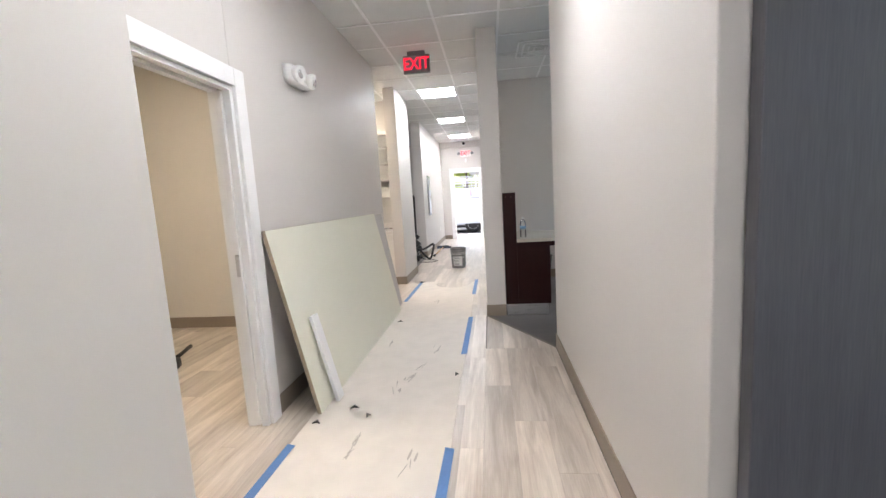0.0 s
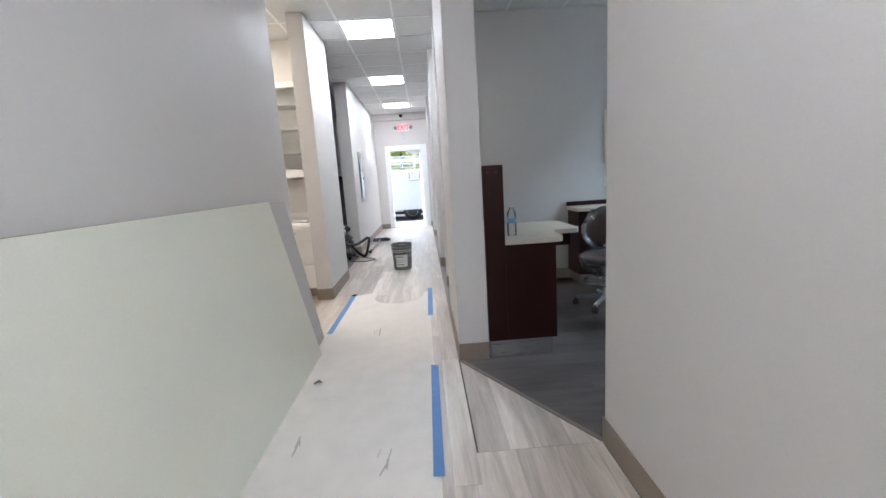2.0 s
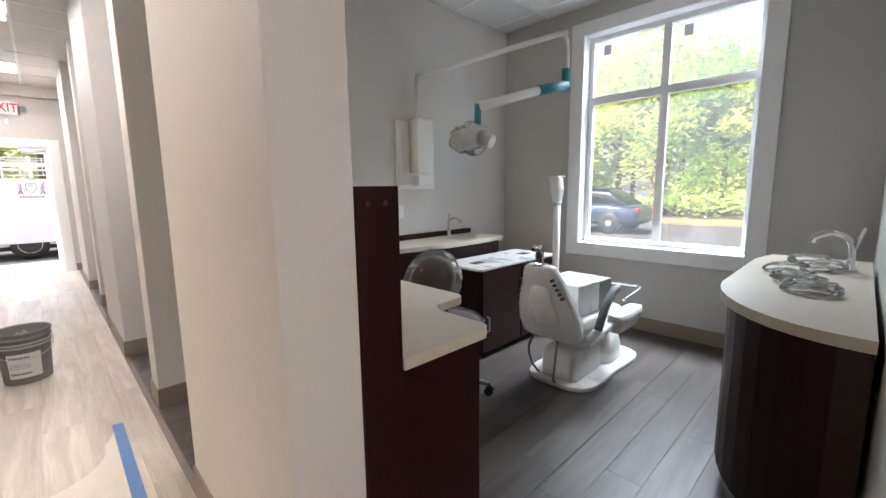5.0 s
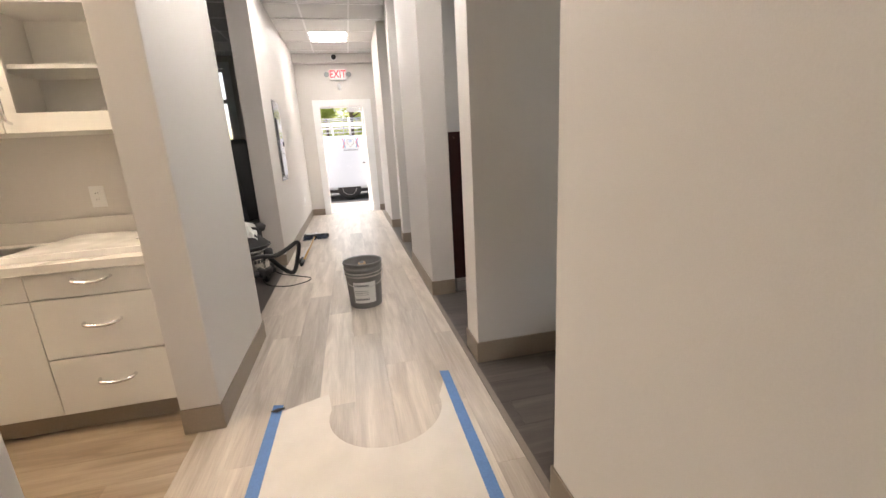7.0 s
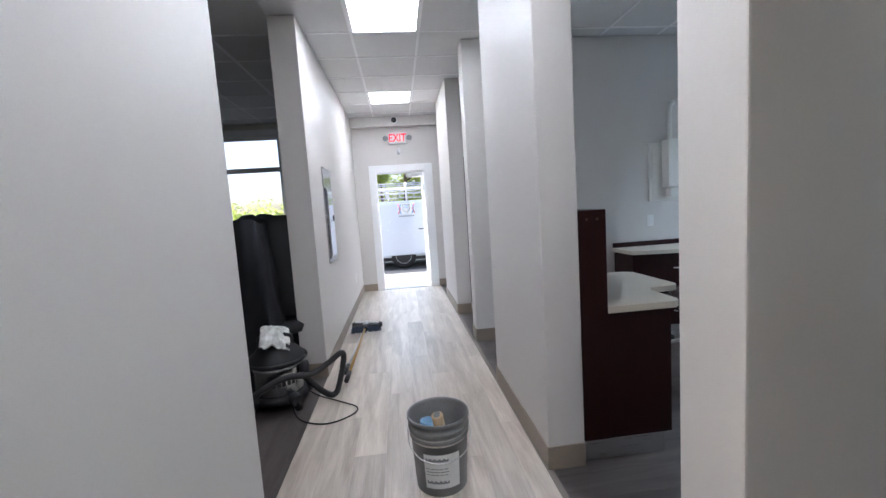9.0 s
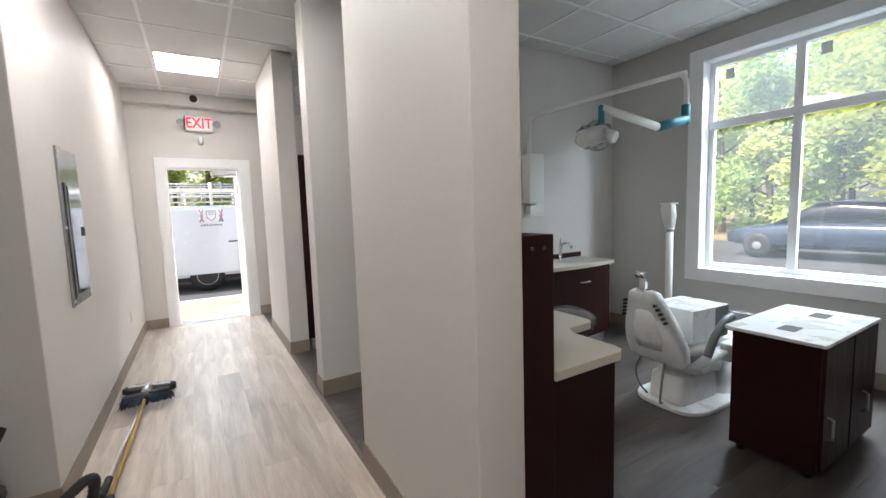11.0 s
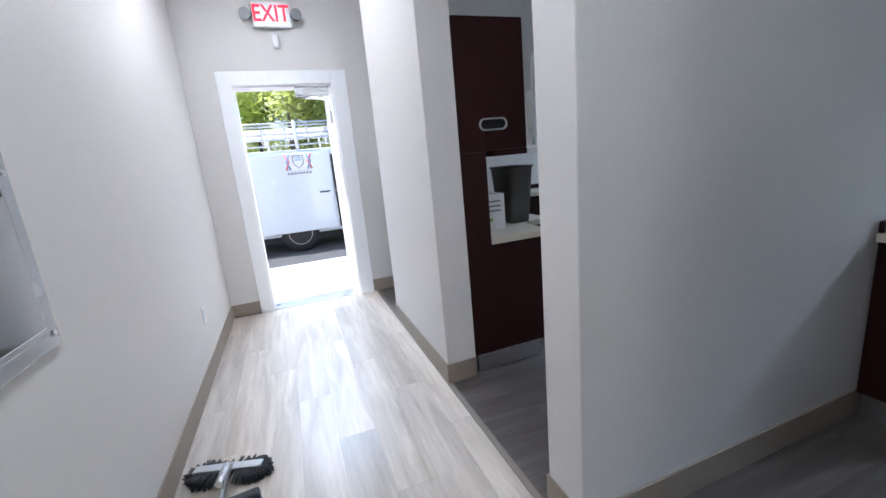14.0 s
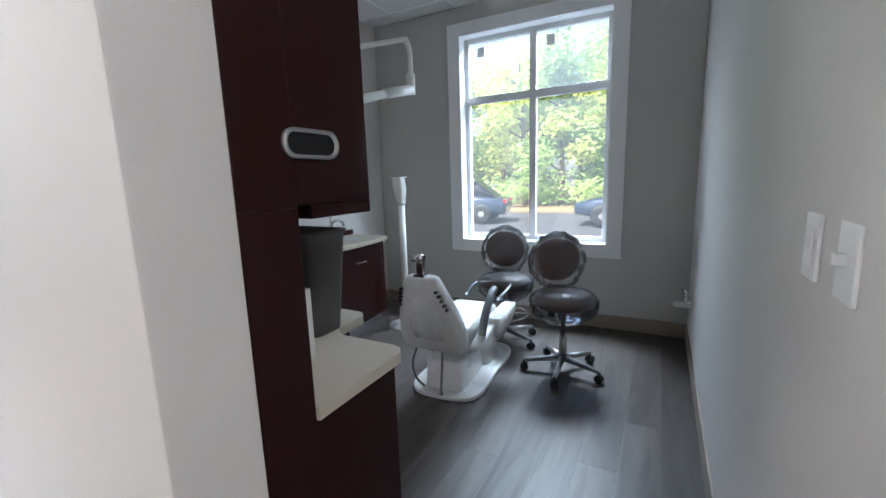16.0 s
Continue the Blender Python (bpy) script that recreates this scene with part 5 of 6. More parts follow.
tube("valve", [(0, 0.04, 0.035), (0, 0.04, 0.10), (0.03, 0.06, 0.12)], 0.014, CHROME, e)

# ---- the nook with white cabinets ----
e = thing("base_cabinet", pose(-0.70, 6.72, 0), "white laminate base cabinet with drawers and a marble-look top", "cabinet")
box("body", -2.46, -0.004, 0.018, 0.61, 0.10, 0.60, CABWHITE, e, 0.002)
bm = bmesh.new()
add_box(bm, -2.46, -0.004, 0.018, 0.036, 0.60, 0.795)
add_box(bm, -0.72, -0.004, 0.036, 0.61, 0.60, 0.795)
add_box(bm, -2.46, -1.32, 0.036, 0.61, 0.60, 0.795)
obj("top_rail", bm, CABWHITE, e)
box("toe_kick", -2.46, -0.004, 0.055, 0.60, 0.0, 0.10, BASE, e, 0.001)
bm = bmesh.new()
for x0, x1, y0, y1 in ((-2.46, -1.30, -0.03, 0.615), (-0.74, -0.002, -0.03, 0.615), (-1.30, -0.74, -0.03, 0.08), (-1.30, -0.74, 0.46, 0.615)):
    add_box(bm, x0, x1, y0, y1, 0.795, 0.832)
obj("worktop", bm, QUARTZ, e)
box("upstand", -2.46, -0.002, 0.595, 0.615, 0.832, 0.948, QUARTZ, e, 0.003)


def pull(x, y, z, parent, upright=False):
    w = 0.074
    if upright:
        p = [(x, y, z - w), (x, y - 0.03, z - w * 0.8), (x, y - 0.034, z), (x, y - 0.03, z + w * 0.8), (x, y, z + w)]
    else:
        p = [(x - w, y, z + 0.004), (x - w * 0.8, y - 0.028, z), (x, y - 0.032, z - 0.008), (x + w * 0.8, y - 0.028, z), (x + w, y, z + 0.008)]
    tube("handle", p, 0.0075, CHROME, parent, True, 8)


for z0, z1 in ((0.675, 0.788), (0.391, 0.668), (0.112, 0.384)):
    box("drawer_front", -0.535, -0.006, 0.0, 0.018, z0, z1, CABWHITE, e, 0.002)
    pull(-0.285, 0.0, (z0 + z1) / 2 + 0.015, e)
for k in range(3):
    box("door", -0.535 - 0.62 * (k + 1) + 0.003, -0.535 - 0.62 * k - 0.004, 0.0, 0.018, 0.112, 0.668, CABWHITE, e, 0.002)
    box("drawer_front", -0.535 - 0.62 * (k + 1) + 0.003, -0.535 - 0.62 * k - 0.004, 0.0, 0.018, 0.675, 0.788, CABWHITE, e, 0.002)
    if k:
        pull(-0.535 - 0.62 * k - 0.3, 0, 0.74, e)
tagged(prism("stone_slab", [(-1.345, 6.755), (-0.71, 6.78), (-0.72, 7.25), (-1.31, 7.29)], 0.834, 0.864, PAINTMARBLE, None, 0.003), "white veined stone slab lying on the counter", "stone slab")
e = thing("sink", pose(-1.72, 6.99, 0.832), "double-bowl stainless steel sink in the white counter", "sink")
bm = bmesh.new()
for a in ((-0.30, 0.30, -0.21, -0.185), (-0.30, 0.30, 0.185, 0.21), (-0.30, -0.275, -0.185, 0.185), (0.275, 0.30, -0.185, 0.185), (-0.014, 0.014, -0.185, 0.185)):
    add_box(bm, *a, 0.0005, 0.006, 0.002)
obj("rim", bm, STEEL, e)
for x0, x1 in ((-0.277, -0.012), (0.012, 0.277)):
    bm = bmesh.new()
    add_box(bm, x0, x1, -0.186, -0.183, -0.18, 0.001)
    add_box(bm, x0, x1, 0.183, 0.186, -0.18, 0.001)
    add_box(bm, x0, x0 + 0.003, -0.183, 0.183, -0.18, 0.001)
    add_box(bm, x1 - 0.003, x1, -0.183, 0.183, -0.18, 0.001)
    add_box(bm, x0, x1, -0.186, 0.186, -0.184, -0.18)
    obj("bowl", bm, STEEL, e)
e = thing("faucet", pose(-1.70, 7.24, 0.832, 0, 0, -70), "brushed steel pull-out kitchen faucet", "faucet")
tube("spout", smooth_path([(0, 0, 0), (0, 0, 0.10), (0, -0.06, 0.17), (0, -0.18, 0.19), (0, -0.27, 0.15)]), 0.022, STEEL, e, False, 14)
tube("lever", [(0, 0.0, 0.10), (0, 0.01, 0.19), (0, -0.10, 0.235)], [0.022, 0.016, 0.008], STEEL, e, True)
e = thing("pliers", pose(-0.83, 6.93, 0.866), "small metal pliers on the stone slab", "pliers")
tube("handle", [(0, 0, 0.006), (0.07, 0.02, 0.006), (0.13, 0.012, 0.006)], 0.007, BASE, e, True)
tube("handle", [(0, 0.01, 0.006), (0.07, -0.025, 0.006), (0.13, -0.02, 0.006)], 0.007, BASE, e, True)
tube("jaw", [(-0.05, 0.004, 0.006), (0.005, 0.004, 0.006)], [0.003, 0.008], STEEL, e)

e = thing("wall_cabinet", pose(-0.70, 6.99, 0), "white wall cabinet with glass doors and empty shelves", "cabinet")
za, zb = 1.385, 2.45
bm = bmesh.new()
add_box(bm, -2.46, -0.004, 0.02, 0.345, za, za + 0.02)
add_box(bm, -2.46, -0.004, 0.02, 0.345, zb - 0.02, zb)
add_box(bm, -2.46, -0.004, 0.33, 0.345, za + 0.02, zb - 0.02)
for k in range(5):
    x = -0.02 - 0.61 * k
    add_box(bm, x - 0.006, x + 0.010, 0.02, 0.33, za + 0.02, zb - 0.02)
obj("carcass", bm, CABWHITE, e)
for z in (1.66, 1.93, 2.20):
    box("shelf", -2.46, -0.03, 0.04, 0.33, z, z + 0.02, CABWHITE, e, 0.002)
for k in range(4):
    x1 = -0.006 - 0.61 * k
    x0 = x1 - 0.604
    d = box("door", x0, x1, 0, 0.02, za, za + 0.085, CABWHITE, e, 0.002)
    bm = bmesh.new()
    add_box(bm, x0, x1, 0, 0.02, zb - 0.06, zb, 0.002)
    add_box(bm, x0, x0 + 0.06, 0, 0.02, za + 0.085, zb - 0.06, 0.002)
    add_box(bm, x1 - 0.06, x1, 0, 0.02, za + 0.085, zb - 0.06, 0.002)
    obj("door_frame", bm, CABWHITE, e)
    g = box("pane", x0 + 0.055, x1 - 0.055, 0.008, 0.012, za + 0.055, zb - 0.055, GLASS, e, 0)
    g.visible_shadow = False
    pull(x0 + 0.03 if k % 2 == 0 else x1 - 0.03, 0, za + 0.115, e, True)
# ---- office clutter ----
e = thing("draped_desk", pose(-1.42, 9.75, 0), "office furniture heaped under dark cloths", "covered furniture")
bm = bmesh.new()
bmesh.ops.create_grid(bm, x_segments=60, y_segments=50, size=0.5)
for v in bm.verts:
    x, y = v.co.x, v.co.y
    edge = max(abs(x), abs(y)) * 2
    h = 1.28 + 0.12 * noise.noise(Vector((x * 3, y * 3, 0))) + (0.10 if x > 0.1 else 0.0)
    fall = max(0, edge - 0.72) / 0.28
    v.co.z = max(0.02, h * (1 - fall ** 0.6 * 0.98))
    v.co.x = x * 1.05 + 0.05 * noise.noise(Vector((x * 9, y * 9, v.co.z * 3)))
    v.co.y = y * 1.2 + 0.05 * noise.noise(Vector((y * 9, v.co.z * 3, x * 9)))
obj("dark_cloth", bm, BLACKCLOTH, e, True)
e = thing("office_chair", pose(-1.02, 9.62, 0), "black office chair pushed against the heap", "chair")
loft("backrest", [((0, 0, 0.55), (0.16, 0, 0), (0, 0.05, 0)), ((0, 0.02, 0.7), (0.20, 0, 0), (0, 0.06, 0)), ((0, 0.06, 1.1), (0.20, 0, 0), (0, 0.06, 0)), ((0, 0.10, 1.35), (0.16, 0, 0), (0, 0.05, 0)), ((0, 0.11, 1.42), (0.10, 0, 0), (0, 0.03, 0))], BLACK, e)
loft("seat", [((0, 0.05, 0.42), (0.22, 0, 0), (0, 0.22, 0)), ((0, 0.05, 0.48), (0.24, 0, 0), (0, 0.24, 0)), ((0, 0.05, 0.52), (0.20, 0, 0), (0, 0.20, 0))], BLACK, e)
tube("post", [(0, 0.05, 0.08), (0, 0.05, 0.44)], 0.03, BLACK, e)
for k in range(5):
    a = radians(72 * k)
    tube("leg", [(0, 0.05, 0.10), (0.27 * math.cos(a), 0.05 + 0.27 * math.sin(a), 0.03)], [0.03, 0.02], BLACK, e)
e = thing("carton", pose(-1.75, 9.3, 0), "plain closed carton among the office clutter", "box", "office cartons")
box("body", -0.22, 0.22, -0.25, 0.25, 0, 0.95, BASE, e, 0.006)

# ---- store room ----
e = thing("fire_extinguisher", pose(-1.93, 3.05, 0, 0, 0, 200), "red fire extinguisher standing on the plank floor", "fire extinguisher")
lathe("cylinder", [(0.068, 0.0), (0.074, 0.01), (0.074, 0.31), (0.06, 0.35), (0.03, 0.375), (0.022, 0.39)], RED, e, 28)
lathe("label", [(0.0746, 0.19), (0.0746, 0.24)], LABEL, e, 28)
tube("valve", [(0, 0, 0.385), (0, 0, 0.43)], 0.018, STEEL, e)
tube("lever", [(-0.03, 0, 0.43), (0.06, 0, 0.455), (0.12, 0, 0.46)], 0.010, RED, e, True)
tube("lever", [(-0.02, 0, 0.42), (0.06, 0, 0.42), (0.12, 0, 0.41)], 0.008, BLACK, e, True)
tube("hose", [(-0.02, 0, 0.42), (-0.09, 0, 0.40), (-0.10, 0, 0.28), (-0.085, 0, 0.12)], 0.010, BLACK, e, True)
e = thing("dustpan", pose(-1.96, 3.32, 0, 0, 0, 80), "black plastic dustpan and brush on the floor", "dustpan")
loft("pan", [((-0.10, 0, 0.02), (0, 0.11, 0), (0, 0, 0.012)), ((0.02, 0, 0.035), (0, 0.12, 0), (0, 0, 0.03)), ((0.12, 0, 0.05), (0, 0.07, 0), (0, 0, 0.04))], BLACK, e, power=6)
tube("handle", [(0.10, 0, 0.07), (0.22, 0.02, 0.09), (0.33, 0.05, 0.11)], 0.017, BLACK, e)

# ---- outside ----
ground = structure(box("ground", -150, 150, END + 0.2, 200, -0.40, -0.12, ASPHALT, None, 0), "dark worn asphalt parking lot")
structure(box("ground_east", OUTX + 0.2, 150, -60, END + 0.2, -0.40, -0.12, ASPHALT, None, 0), "dark worn asphalt parking lot")
structure(box("verge", 17.5, 60, -40, 45, -0.13, -0.05, GRASS, None, 0.01), "dry grass verge before the woods")
walk_slab = structure(box("pavement", -3.0, 3.0, END + 0.2, 15.35, -0.13, -0.062, CONCRETE, None, 0.006), "sunlit pink paver walk outside the exit door")
structure(box("kerb", -3.0, 3.0, 15.35, 15.50, -0.13, -0.055, CONCRETE, None, 0.015), "concrete kerb beside the walk")
# never in view: added above the ceiling to keep outside light out
structure(box("roof", -4.6, OUTX + 0.3, -1.9, END + 0.25, H + 0.2, H + 0.4, CONCRETE, None, 0), "unseen flat roof slab added to close the building")

# the work van across the door
e = thing("van", pose(0, 16.75, -0.12), "white cargo van with ladder rack and open side door", "van")
side = [(-1.55, 0.35), (-0.36, 0.30), (0.64, 0.30), (3.3, 0.30), (3.45, 0.55), (3.35, 0.95), (2.6, 1.10), (1.95, 1.68), (1.6, 1.77), (-1.35, 1.79), (-1.55, 1.66)]
bm = bmesh.new()
lowv, upv = [], []
for x, z in side:
    lean = 0.10 * max(0, z - 0.95) ** 1.3
    lowv.append(bm.verts.new((x, lean, z)))
    upv.append(bm.verts.new((x, 1.72 - lean, z)))
bm.faces.new(lowv[::-1])
bm.faces.new(upv)
for k in range(len(side)):
    bm.faces.new((lowv[k], lowv[(k + 1) % len(side)], upv[(k + 1) % len(side)], upv[k]))
bmesh.ops.recalc_face_normals(bm, faces=bm.faces)
bmesh.ops.bevel(bm, geom=[x for x in bm.edges], offset=0.05, segments=3, affect='EDGES', profile=0.6)
obj("body", bm, VANWHITE, e, True)
# near-black slab on the body puts the shaded cargo inside into colour
box("door_opening_shade", 0.82, 1.60, -0.006, 0.12, 0.36, 1.66, DARKFILL, e, 0.02)
box("tool_shelf", 1.0, 1.55, -0.014, 0.0, 0.62, 0.66, BASE, e, 0.004)
box("sliding_door", -0.50, 0.80, -0.055, -0.012, 0.36, 1.72, VANWHITE, e, 0.02)
box("door_rail", -1.45, 1.0, -0.03, 0.0, 1.00, 1.03, GREYPL, e, 0.004)
tube("door_handle", [(0.56, -0.055, 1.02), (0.58, -0.085, 1.02), (0.70, -0.085, 1.02), (0.72, -0.055, 1.02)], 0.012, BLACK, e)
box("side_marker", -1.05, -0.95, -0.012, 0.01, 0.78, 0.84, GREYPL, e, 0.004)
for x in (0.12, 2.75):
    w = new("wheel")
    w.parent = e
    w.matrix_basis = pose(x, 0.09, 0.335, 90, 0, 0)
    lathe("tyre", [(0.20, -0.10), (0.31, -0.10), (0.335, -0.06), (0.335, 0.06), (0.31, 0.10), (0.20, 0.10)], BLACK, w, 36)
    lathe("rim", [(0.205, 0.095), (0.195, 0.105), (0.18, 0.075), (0.10, 0.055), (0.07, 0.085), (0.0, 0.09)], STEEL, w, 36)
    for k in range(10):
        a = radians(36 * k)
        bm = bmesh.new()
        add_tube(bm, [(0.14 * math.cos(a), 0.14 * math.sin(a), 0.06), (0.14 * math.cos(a), 0.14 * math.sin(a), 0.068)], 0.02, 10)
        obj("rim_hole", bm, BLACK, w)
box("underbody", -1.4, 3.2, 0.15, 1.5, 0.20, 0.40, BLACK, e, 0.02)
for x in (-1.2, -0.2, 0.8, 1.5):
    tube("rack_post", [(x, 0.16, 1.84), (x, 0.12, 2.10), (x, 1.55, 2.10), (x, 1.50, 1.84)], 0.020, OFFWHITE, e)
for yy, z in ((0.12, 2.12), (0.12, 1.98), (0.5, 2.14), (0.62, 2.14), (0.95, 2.14), (1.1, 2.14), (1.55, 2.12)):
    tube("rack_rail", [(-1.5, yy, z), (1.75, yy, z)], 0.018, OFFWHITE, e)
for k in range(9):
    x = -1.3 + 0.33 * k
    tube("ladder_rung", [(x, 0.5, 2.14), (x, 0.62, 2.14)], 0.012, STEEL, e)
bm = bmesh.new()
add_box(bm, 0.05, 0.49, -0.0585, -0.055, 1.43, 1.71)
obj("logo_field", bm, LABEL, e)
for x, dx, mat in ((0.06, 0.05, PINK), (0.13, -0.05, SKYBLUE), (0.41, 0.05, SKYBLUE), (0.48, -0.05, PINK)):
    bm = bmesh.new()
    add_tube(bm, [(x, -0.058, 1.70), (x + dx, -0.058, 1.57), (x, -0.058, 1.44)], [0.016, 0.022, 0.016], 6)
    obj("logo_stroke", bm, mat, e)
tube("logo_shield", [(0.27 + x, -0.059, 1.56 + z) for x, z in ((-0.085, 0.11), (0.085, 0.11), (0.08, -0.02), (0.0, -0.10), (-0.08, -0.02), (-0.085, 0.11))], 0.008, GREYPL, e, seg=6)
for z in (1.59, 1.63):
    box("logo_bar", 0.22, 0.32, -0.062, -0.058, z, z + 0.018, SKYBLUE, e, 0)
for k in range(8):
    box("logo_bar", 0.07 + k * 0.051, 0.105 + k * 0.051, -0.060, -0.055, 1.36, 1.395, GREYPL, e, 0)
for k, (x, z, mat) in enumerate(((0.86, 1.40, BASE), (0.95, 1.18, STEEL), (0.88, 0.98, WOOD), (1.05, 0.80, RED), (0.90, 0.70, YELLOW), (1.15, 1.25, BINGREY))):
    box("tool_case", x, x + 0.16, -0.012, 0.02, z, z + 0.10, mat, e, 0.008)
bm = bmesh.new()
for z in (1.86, 1.96, 2.05, 2.18, 2.23):
    add_tube(bm, [(-1.5, 0.10, z), (1.75, 0.10, z)], 0.013, 8)
for k in range(9):
    add_tube(bm, [(-1.35 + 0.37 * k, 0.10, 1.84), (-1.35 + 0.37 * k, 0.10, 2.23)], 0.012, 8)
obj("side_ladder", bm, STEEL, e)
tube("rack_post", [(0.30, 0.08, 1.77), (0.30, 0.08, 2.26)], 0.03, OFFWHITE, e)

# unidentified pale blue-grey shape, a flat rounded slab on the walk
tagged(prism("pale_oval", arc(0.52, 14.30, 0.13, 0, 90, 4) + arc(0.36, 14.30, 0.13, 90, 180, 4) + arc(0.36, 14.08, 0.13, 180, 270, 4) + arc(0.52, 14.08, 0.13, 270, 360, 4), -0.056, -0.040, PALEBLUE, None, 0.004), "pale blue-grey rounded flat shape on the paver walk", "cover")

# parked cars seen through the bay windows


def parked_car(m, paint, label):
    e = thing("car", m, label, "car", "parked cars")
    body = []
    for x, z0, z1, w in ((-2.15, 0.45, 0.70, 0.70), (-2.05, 0.30, 0.85, 0.82), (-1.2, 0.25, 0.95, 0.86), (0.6, 0.25, 0.96, 0.86), (1.6, 0.27, 0.86, 0.84), (2.1, 0.35, 0.72, 0.75), (2.18, 0.42, 0.62, 0.62)):
        body.append(((x, 0, (z0 + z1) / 2), (0, w, 0), (0, 0, (z1 - z0) / 2)))
    loft("body", body, paint, e, 28, 5)
    cabin = []
    for x, z1, w in ((-1.75, 0.93, 0.70), (-1.2, 1.36, 0.62), (-0.2, 1.45, 0.62), (0.35, 1.38, 0.62), (1.05, 0.95, 0.70)):
        cabin.append(((x, 0, (0.85 + z1) / 2), (0, w, 0), (0, 0, max((z1 - 0.85) / 2, 0.04))))
    loft("cabin", cabin, DARKFILL, e, 24, 4)
    loft("roof", [((-1.15, 0, 1.37), (0, 0.58, 0), (0, 0, 0.02)), ((-0.3, 0, 1.44), (0, 0.60, 0), (0, 0, 0.03)), ((0.3, 0, 1.39), (0, 0.58, 0), (0, 0, 0.02))], paint, e, 20, 4)
    for x in (-1.35, 1.35):
        for s in (-1, 1):
            w = new("wheel")
            w.parent = e
            w.matrix_basis = pose(x, s * 0.78, 0.33, 90 * s * -1, 0, 0)
            lathe("tyre", [(0.20, -0.10), (0.31, -0.10), (0.33, -0.06), (0.33, 0.07), (0.30, 0.10), (0.21, 0.10)], BLACK, w, 28)
            lathe("rim", [(0.215, 0.095), (0.20, 0.09), (0.10, 0.10), (0.0, 0.105)], STEEL, w, 28)
    for s in (-1, 1):
        box("tail_lamp", -2.16, -2.02, s * 0.62 - 0.14, s * 0.62 + 0.14, 0.68, 0.80, RED, e, 0.02)
    return e


parked_car(pose(13.6, 10.6, -0.12, 0, 0, 90), CARBLUE, "dark blue parked car beyond the windows")
parked_car(pose(13.5, 17.2, -0.12, 0, 0, 100), CARBLUE, "dark blue parked car beyond the windows")
e = thing("utility_pole", pose(18.5, 5.9, -0.06), "pale weathered utility pole by the road", "pole")
tube("pole", [(0, 0, 0), (0.05, 0, 5), (0.05, 0, 10)], [0.16, 0.14, 0.11], OFFWHITE, e, seg=14)
tube("crossarm", [(0.05, -1.1, 9.2), (0.05, 1.1, 9.2)], 0.06, BARK, e)

# trees


def leaf_crown(bm, centres, count, size, rng):
    for c, r in centres:
        for _ in range(count):
            d = Vector((rng.gauss(0, 1), rng.gauss(0, 1), rng.gauss(0, 0.8)))
            p = Vector(c) + d.normalized() * r * rng.uniform(0.3, 1.0)
            a = Vector((rng.uniform(-1, 1), rng.uniform(-1, 1), rng.uniform(-0.6, 0.6))).normalized() * size * rng.uniform(0.6, 1.4)
            b = a.orthogonal().normalized() * size * rng.uniform(0.35, 0.6)
            vs = [bm.verts.new(p - a), bm.verts.new(p + b), bm.verts.new(p + a), bm.verts.new(p - b)]
            bm.faces.new(vs)


def tree(seed, height, mat, m, label):
    rng = random.Random(seed)
    e = thing("tree", m, label, "tree", "trees by the road")
    bm = bmesh.new()
    top = Vector((rng.uniform(-0.3, 0.3), rng.uniform(-0.3, 0.3), height * 0.8))
    add_tube(bm, smooth_path([(0, 0, 0), (top.x * 0.4, top.y * 0.3, height * 0.4), top]), [0.17 - 0.011 * k for k in range(13)], 9)
    centres = []
    for k in range(15):
        z = height * rng.uniform(0.12, 0.9)
        a = rng.uniform(0, 6.28)
        ln = height * 0.24 * rng.uniform(0.5, 1.1) * (1.15 - z / height * 0.6)
        p0 = Vector((top.x * z / height, top.y * z / height, z))
        p1 = p0 + Vector((math.cos(a) * ln, math.sin(a) * ln, ln * 0.4))
        add_tube(bm, [p0, (p0 + p1) / 2 + Vector((0, 0, 0.1)), p1], [0.05, 0.035, 0.015], 5)
        centres.append((p1, height * rng.uniform(0.10, 0.17)))
    centres.append((top, height * 0.16))
    obj("trunk", bm, BARK, e)
    bm = bmesh.new()
    leaf_crown(bm, centres, 330, 0.13, rng)
    obj("crown", bm, mat, e)
    return e


protos = [tree(1, 7.5, LEAF, pose(22, 3.0, -0.06), "leafy green roadside tree with a ragged crown"),
          tree(2, 9.0, LEAFY, pose(23, 6.5, -0.06), "yellow-green roadside tree with a ragged crown"),
          tree(3, 8.2, LEAF, pose(21.5, 10.5, -0.06), "leafy green roadside tree with a ragged crown"),
          tree(4, 6.0, LEAFY, pose(20.8, 14.0, -0.06), "yellow-green roadside tree with a ragged crown")]
rng = random.Random(9)
for k in range(26):
    y = -8 + 1.45 * k + rng.uniform(-0.6, 0.6)
    copy_thing(protos[k % 4], pose(21 + rng.uniform(0, 7), y, -0.06, 0, 0, rng.uniform(0, 360)))
for k in range(13):
    copy_thing(protos[1 + 2 * (k % 2)], pose(-2.5 + 1.5 * k, 29 + rng.uniform(0, 8), -0.12, 0, 0, rng.uniform(0, 360)))
bm = bmesh.new()
cs = [((20.0 + rng.uniform(-0.8, 1.5), -12 + 0.75 * k, 0.35 + rng.uniform(0, 0.5)), rng.uniform(0.5, 1.1)) for k in range(60)]
leaf_crown(bm, cs, 160, 0.12, rng)
tagged(obj("undergrowth", bm, LEAF), "tangled green undergrowth along the woods", "undergrowth", "", "stuff")
bm = bmesh.new()
cs = [((30 + rng.uniform(0, 4), -25 + 1.1 * k, rng.uniform(0.5, 5.5)), rng.uniform(1.3, 2.4)) for k in range(70)]
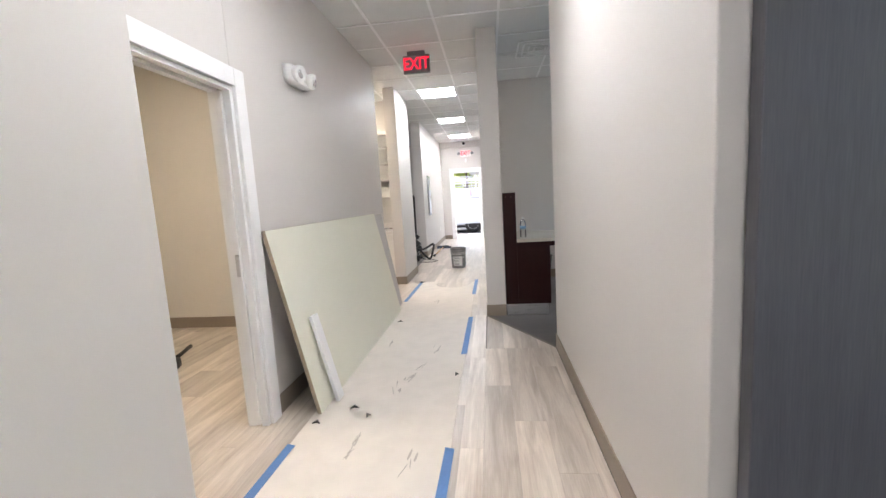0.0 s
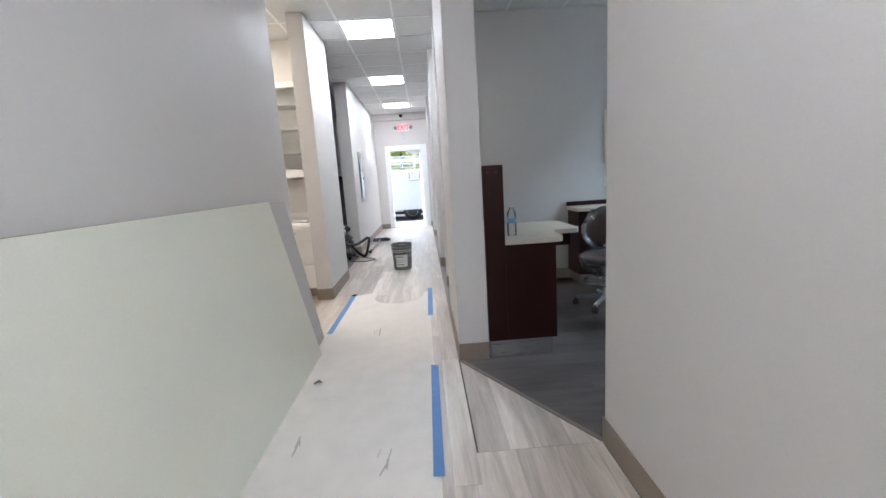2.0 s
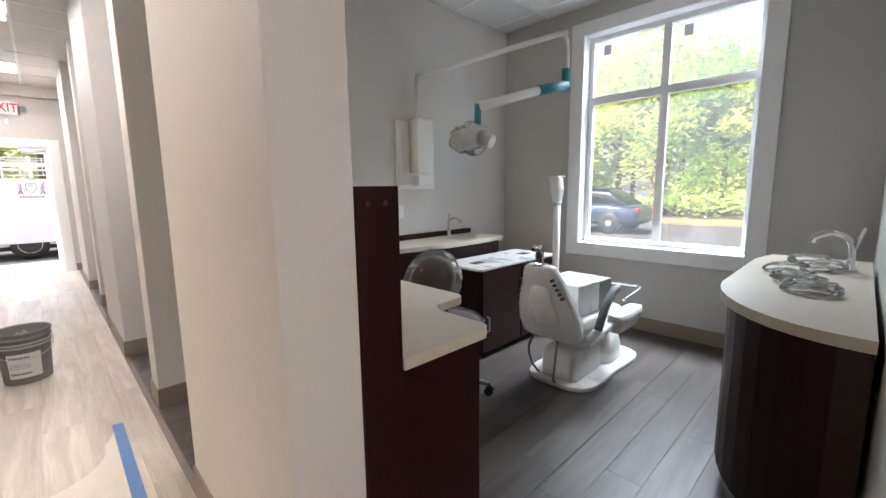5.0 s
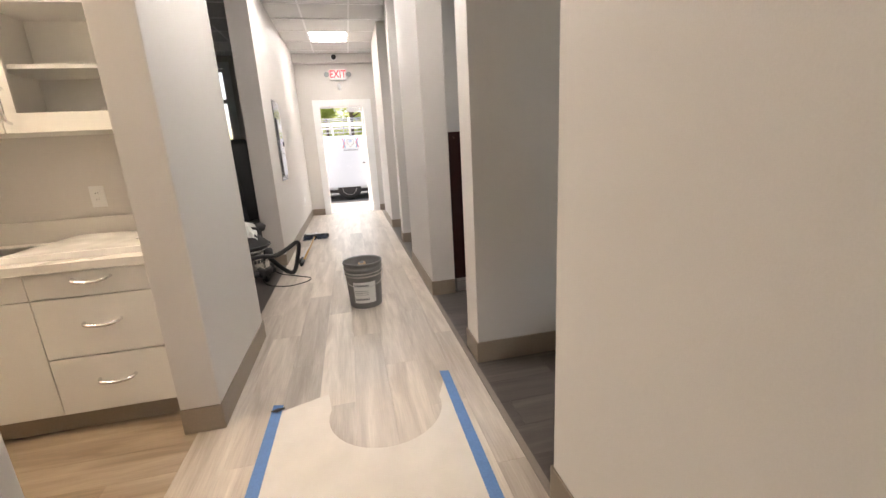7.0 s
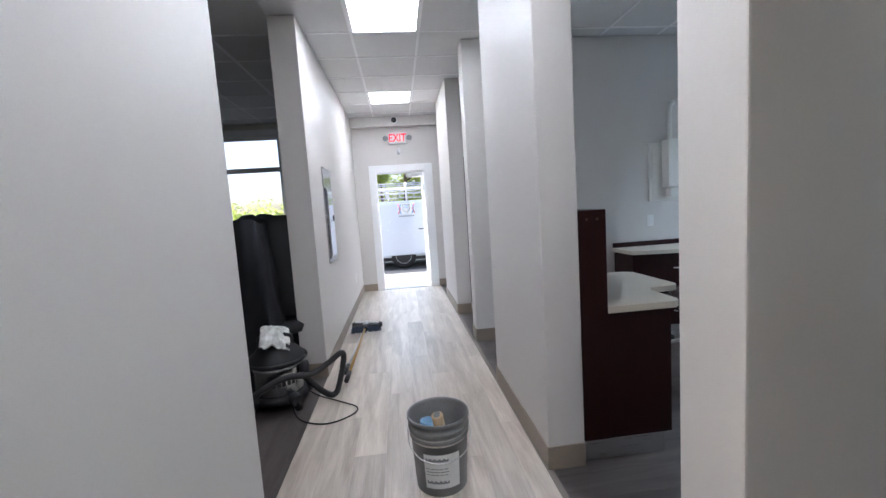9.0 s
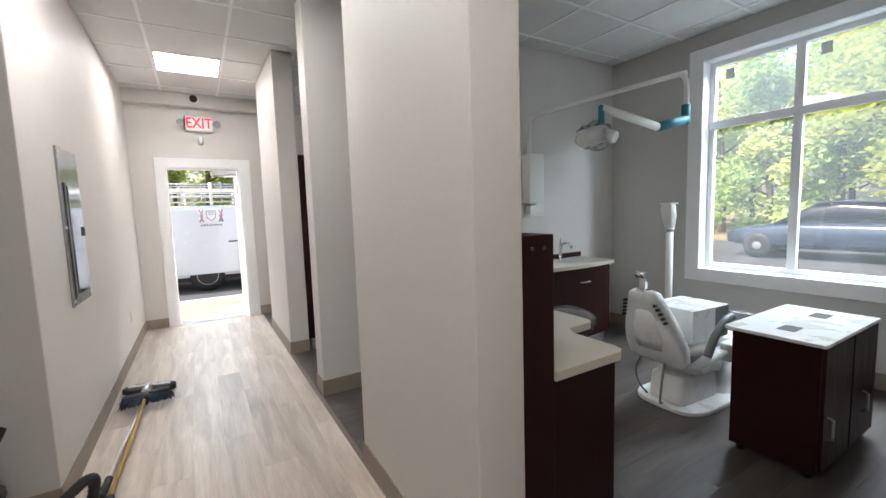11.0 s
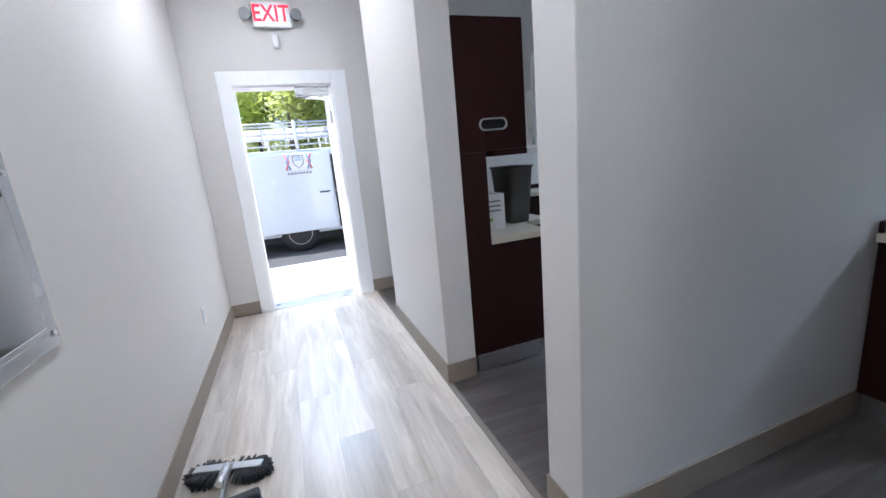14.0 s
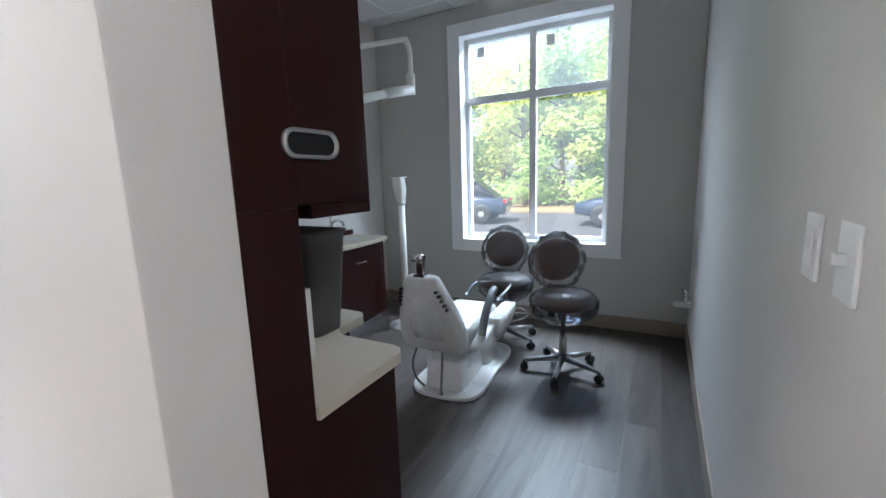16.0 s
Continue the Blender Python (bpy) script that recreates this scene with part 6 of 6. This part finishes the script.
cs += [((-24 + 0.8 * k, 46 + rng.uniform(-2, 2), rng.uniform(0.3, 3.0)), rng.uniform(1.2, 2.0)) for k in range(28)]
leaf_crown(bm, cs, 300, 0.24, rng)
tagged(obj("far_woods", bm, LEAFY), "dense woodland behind the roadside trees", "woods", "", "stuff")

# ---- floor planks and walk pavers ----
made = {}


def plank(x0, x1, y0, y1, along_y, mat):
    """One bevelled board, its grain along its own x axis."""
    l, w = (y1 - y0, x1 - x0) if along_y else (x1 - x0, y1 - y0)
    key = (round(l, 3), round(w, 3), mat.name)
    if key not in made:
        bm = bmesh.new()
        h, g, b = 0.006, 0.0002, 0.0004
        lo = [bm.verts.new((sx * (l / 2 - g), sy * (w / 2 - g), -h)) for sx, sy in ((-1, -1), (1, -1), (1, 1), (-1, 1))]
        mi = [bm.verts.new((sx * (l / 2 - g), sy * (w / 2 - g), -b)) for sx, sy in ((-1, -1), (1, -1), (1, 1), (-1, 1))]
        hi = [bm.verts.new((sx * (l / 2 - g - b), sy * (w / 2 - g - b), 0)) for sx, sy in ((-1, -1), (1, -1), (1, 1), (-1, 1))]
        bm.faces.new(hi)
        for a, c in ((lo, mi), (mi, hi)):
            for k in range(4):
                bm.faces.new((a[k], a[(k + 1) % 4], c[(k + 1) % 4], c[k]))
        me = bpy.data.meshes.new("plank")
        bm.to_mesh(me)
        bm.free()
        me.materials.append(mat)
        made[key] = me
    ob = new("plank", made[key])
    ob.parent = floor
    ob.matrix_basis = pose((x0 + x1) / 2, (y0 + y1) / 2, 0, 0, 0, 90 if along_y else 0)


def lay(x0, x1, y0, y1, along_y, mat, w=0.18, l=1.22):
    k = 0
    a, b = (x0, x1) if along_y else (y0, y1)
    c, d = (y0, y1) if along_y else (x0, x1)
    while a < b - 0.005:
        a2 = min(a + w, b)
        s = c - l * ((k * 0.37) % 1.0)
        while s < d:
            p, q = max(s, c), min(s + l, d)
            if q - p > 0.02:
                plank(*((a, a2, p, q) if along_y else (p, q, a, a2)), along_y, mat)
            s += l
        a, k = a2, k + 1


lay(-0.645, 0.735, -0.6, END, True, PLANK)
lay(0.735, 1.33, -0.6, 3.76, True, PLANK)


def cut_plank(pts, mat, turned):
    """A board cut off at the slanting joint before the first bay."""
    ob = prism("plank", [(y, -x) for x, y in pts] if turned else pts, -0.006, 0.0, mat)
    ob.parent = floor
    ob.matrix_basis = pose(0, 0, 0, 0, 0, 90 if turned else 0)


SLOPE = 0.98 / 0.595
for k in range(4):
    xa, xb = 0.745 + 0.149 * k, 0.745 + 0.149 * (k + 1) - 0.001
    cut_plank([(xa, 3.761), (xb, 3.761), (xb, max(4.74 - (xb - 0.745) * SLOPE, 3.762)), (xa, 4.74 - (xa - 0.745) * SLOPE)], PLANK, True)
for k in range(6):
    ya, yb = 3.76 + 0.1633 * k, 3.76 + 0.1633 * (k + 1) - 0.001
    xe = 1.5 + 0.33 * ((k * 2) % 3)
    cut_plank([(0.747 + (4.74 - ya) / SLOPE, ya), (xe, ya), (xe, yb), (0.747 + (4.74 - yb) / SLOPE, yb)], DARKPLANK, False)
    lay(xe + 0.001, OUTX, ya, yb, False, DARKPLANK)
lay(0.765, OUTX, 4.741, 6.76, False, DARKPLANK)
lay(0.765, OUTX, 6.97, 10.06, False, DARKPLANK)
lay(0.765, OUTX, 10.25, END, False, DARKPLANK)
lay(-3.2, -0.645, 5.60, 7.34, False, BROWNPLANK)
lay(-3.62, -0.645, 1.0, 4.56, True, PLANK)
lay(-2.3, -0.645, 7.55, 9.6, True, DARKPLANK)
STRIP = material("transition_strip", (0.20, 0.17, 0.14), 0.5, vary=0.1)
structure(prism("threshold_strip", [(0.735, 4.74), (0.765, 4.74), (0.765, END - 0.01), (0.735, END - 0.01)], -0.004, 0.003, STRIP), "dark floor transition strip along the bay openings")
structure(prism("threshold_strip_entry", [(0.735, 4.74), (0.765, 4.745), (1.352, 3.77), (1.325, 3.765)], -0.002, 0.004, STRIP), "dark diagonal floor transition strip")

paver_mesh = None
for i in range(13):
    for j in range(17):
        if paver_mesh is None:
            bm = bmesh.new()
            add_box(bm, -0.098, 0.098, -0.048, 0.048, -0.03, 0.012, 0.004)
            paver_mesh = bpy.data.meshes.new("paver")
            bm.to_mesh(paver_mesh)
            bm.free()
            paver_mesh.materials.append(BRICK)
        ob = new("paver", paver_mesh)
        ob.parent = walk_slab
        ob.matrix_basis = pose(-1.25 + 0.20 * i + (0.10 if j % 2 else 0), END + 0.26 + 0.10 * j, -0.062)
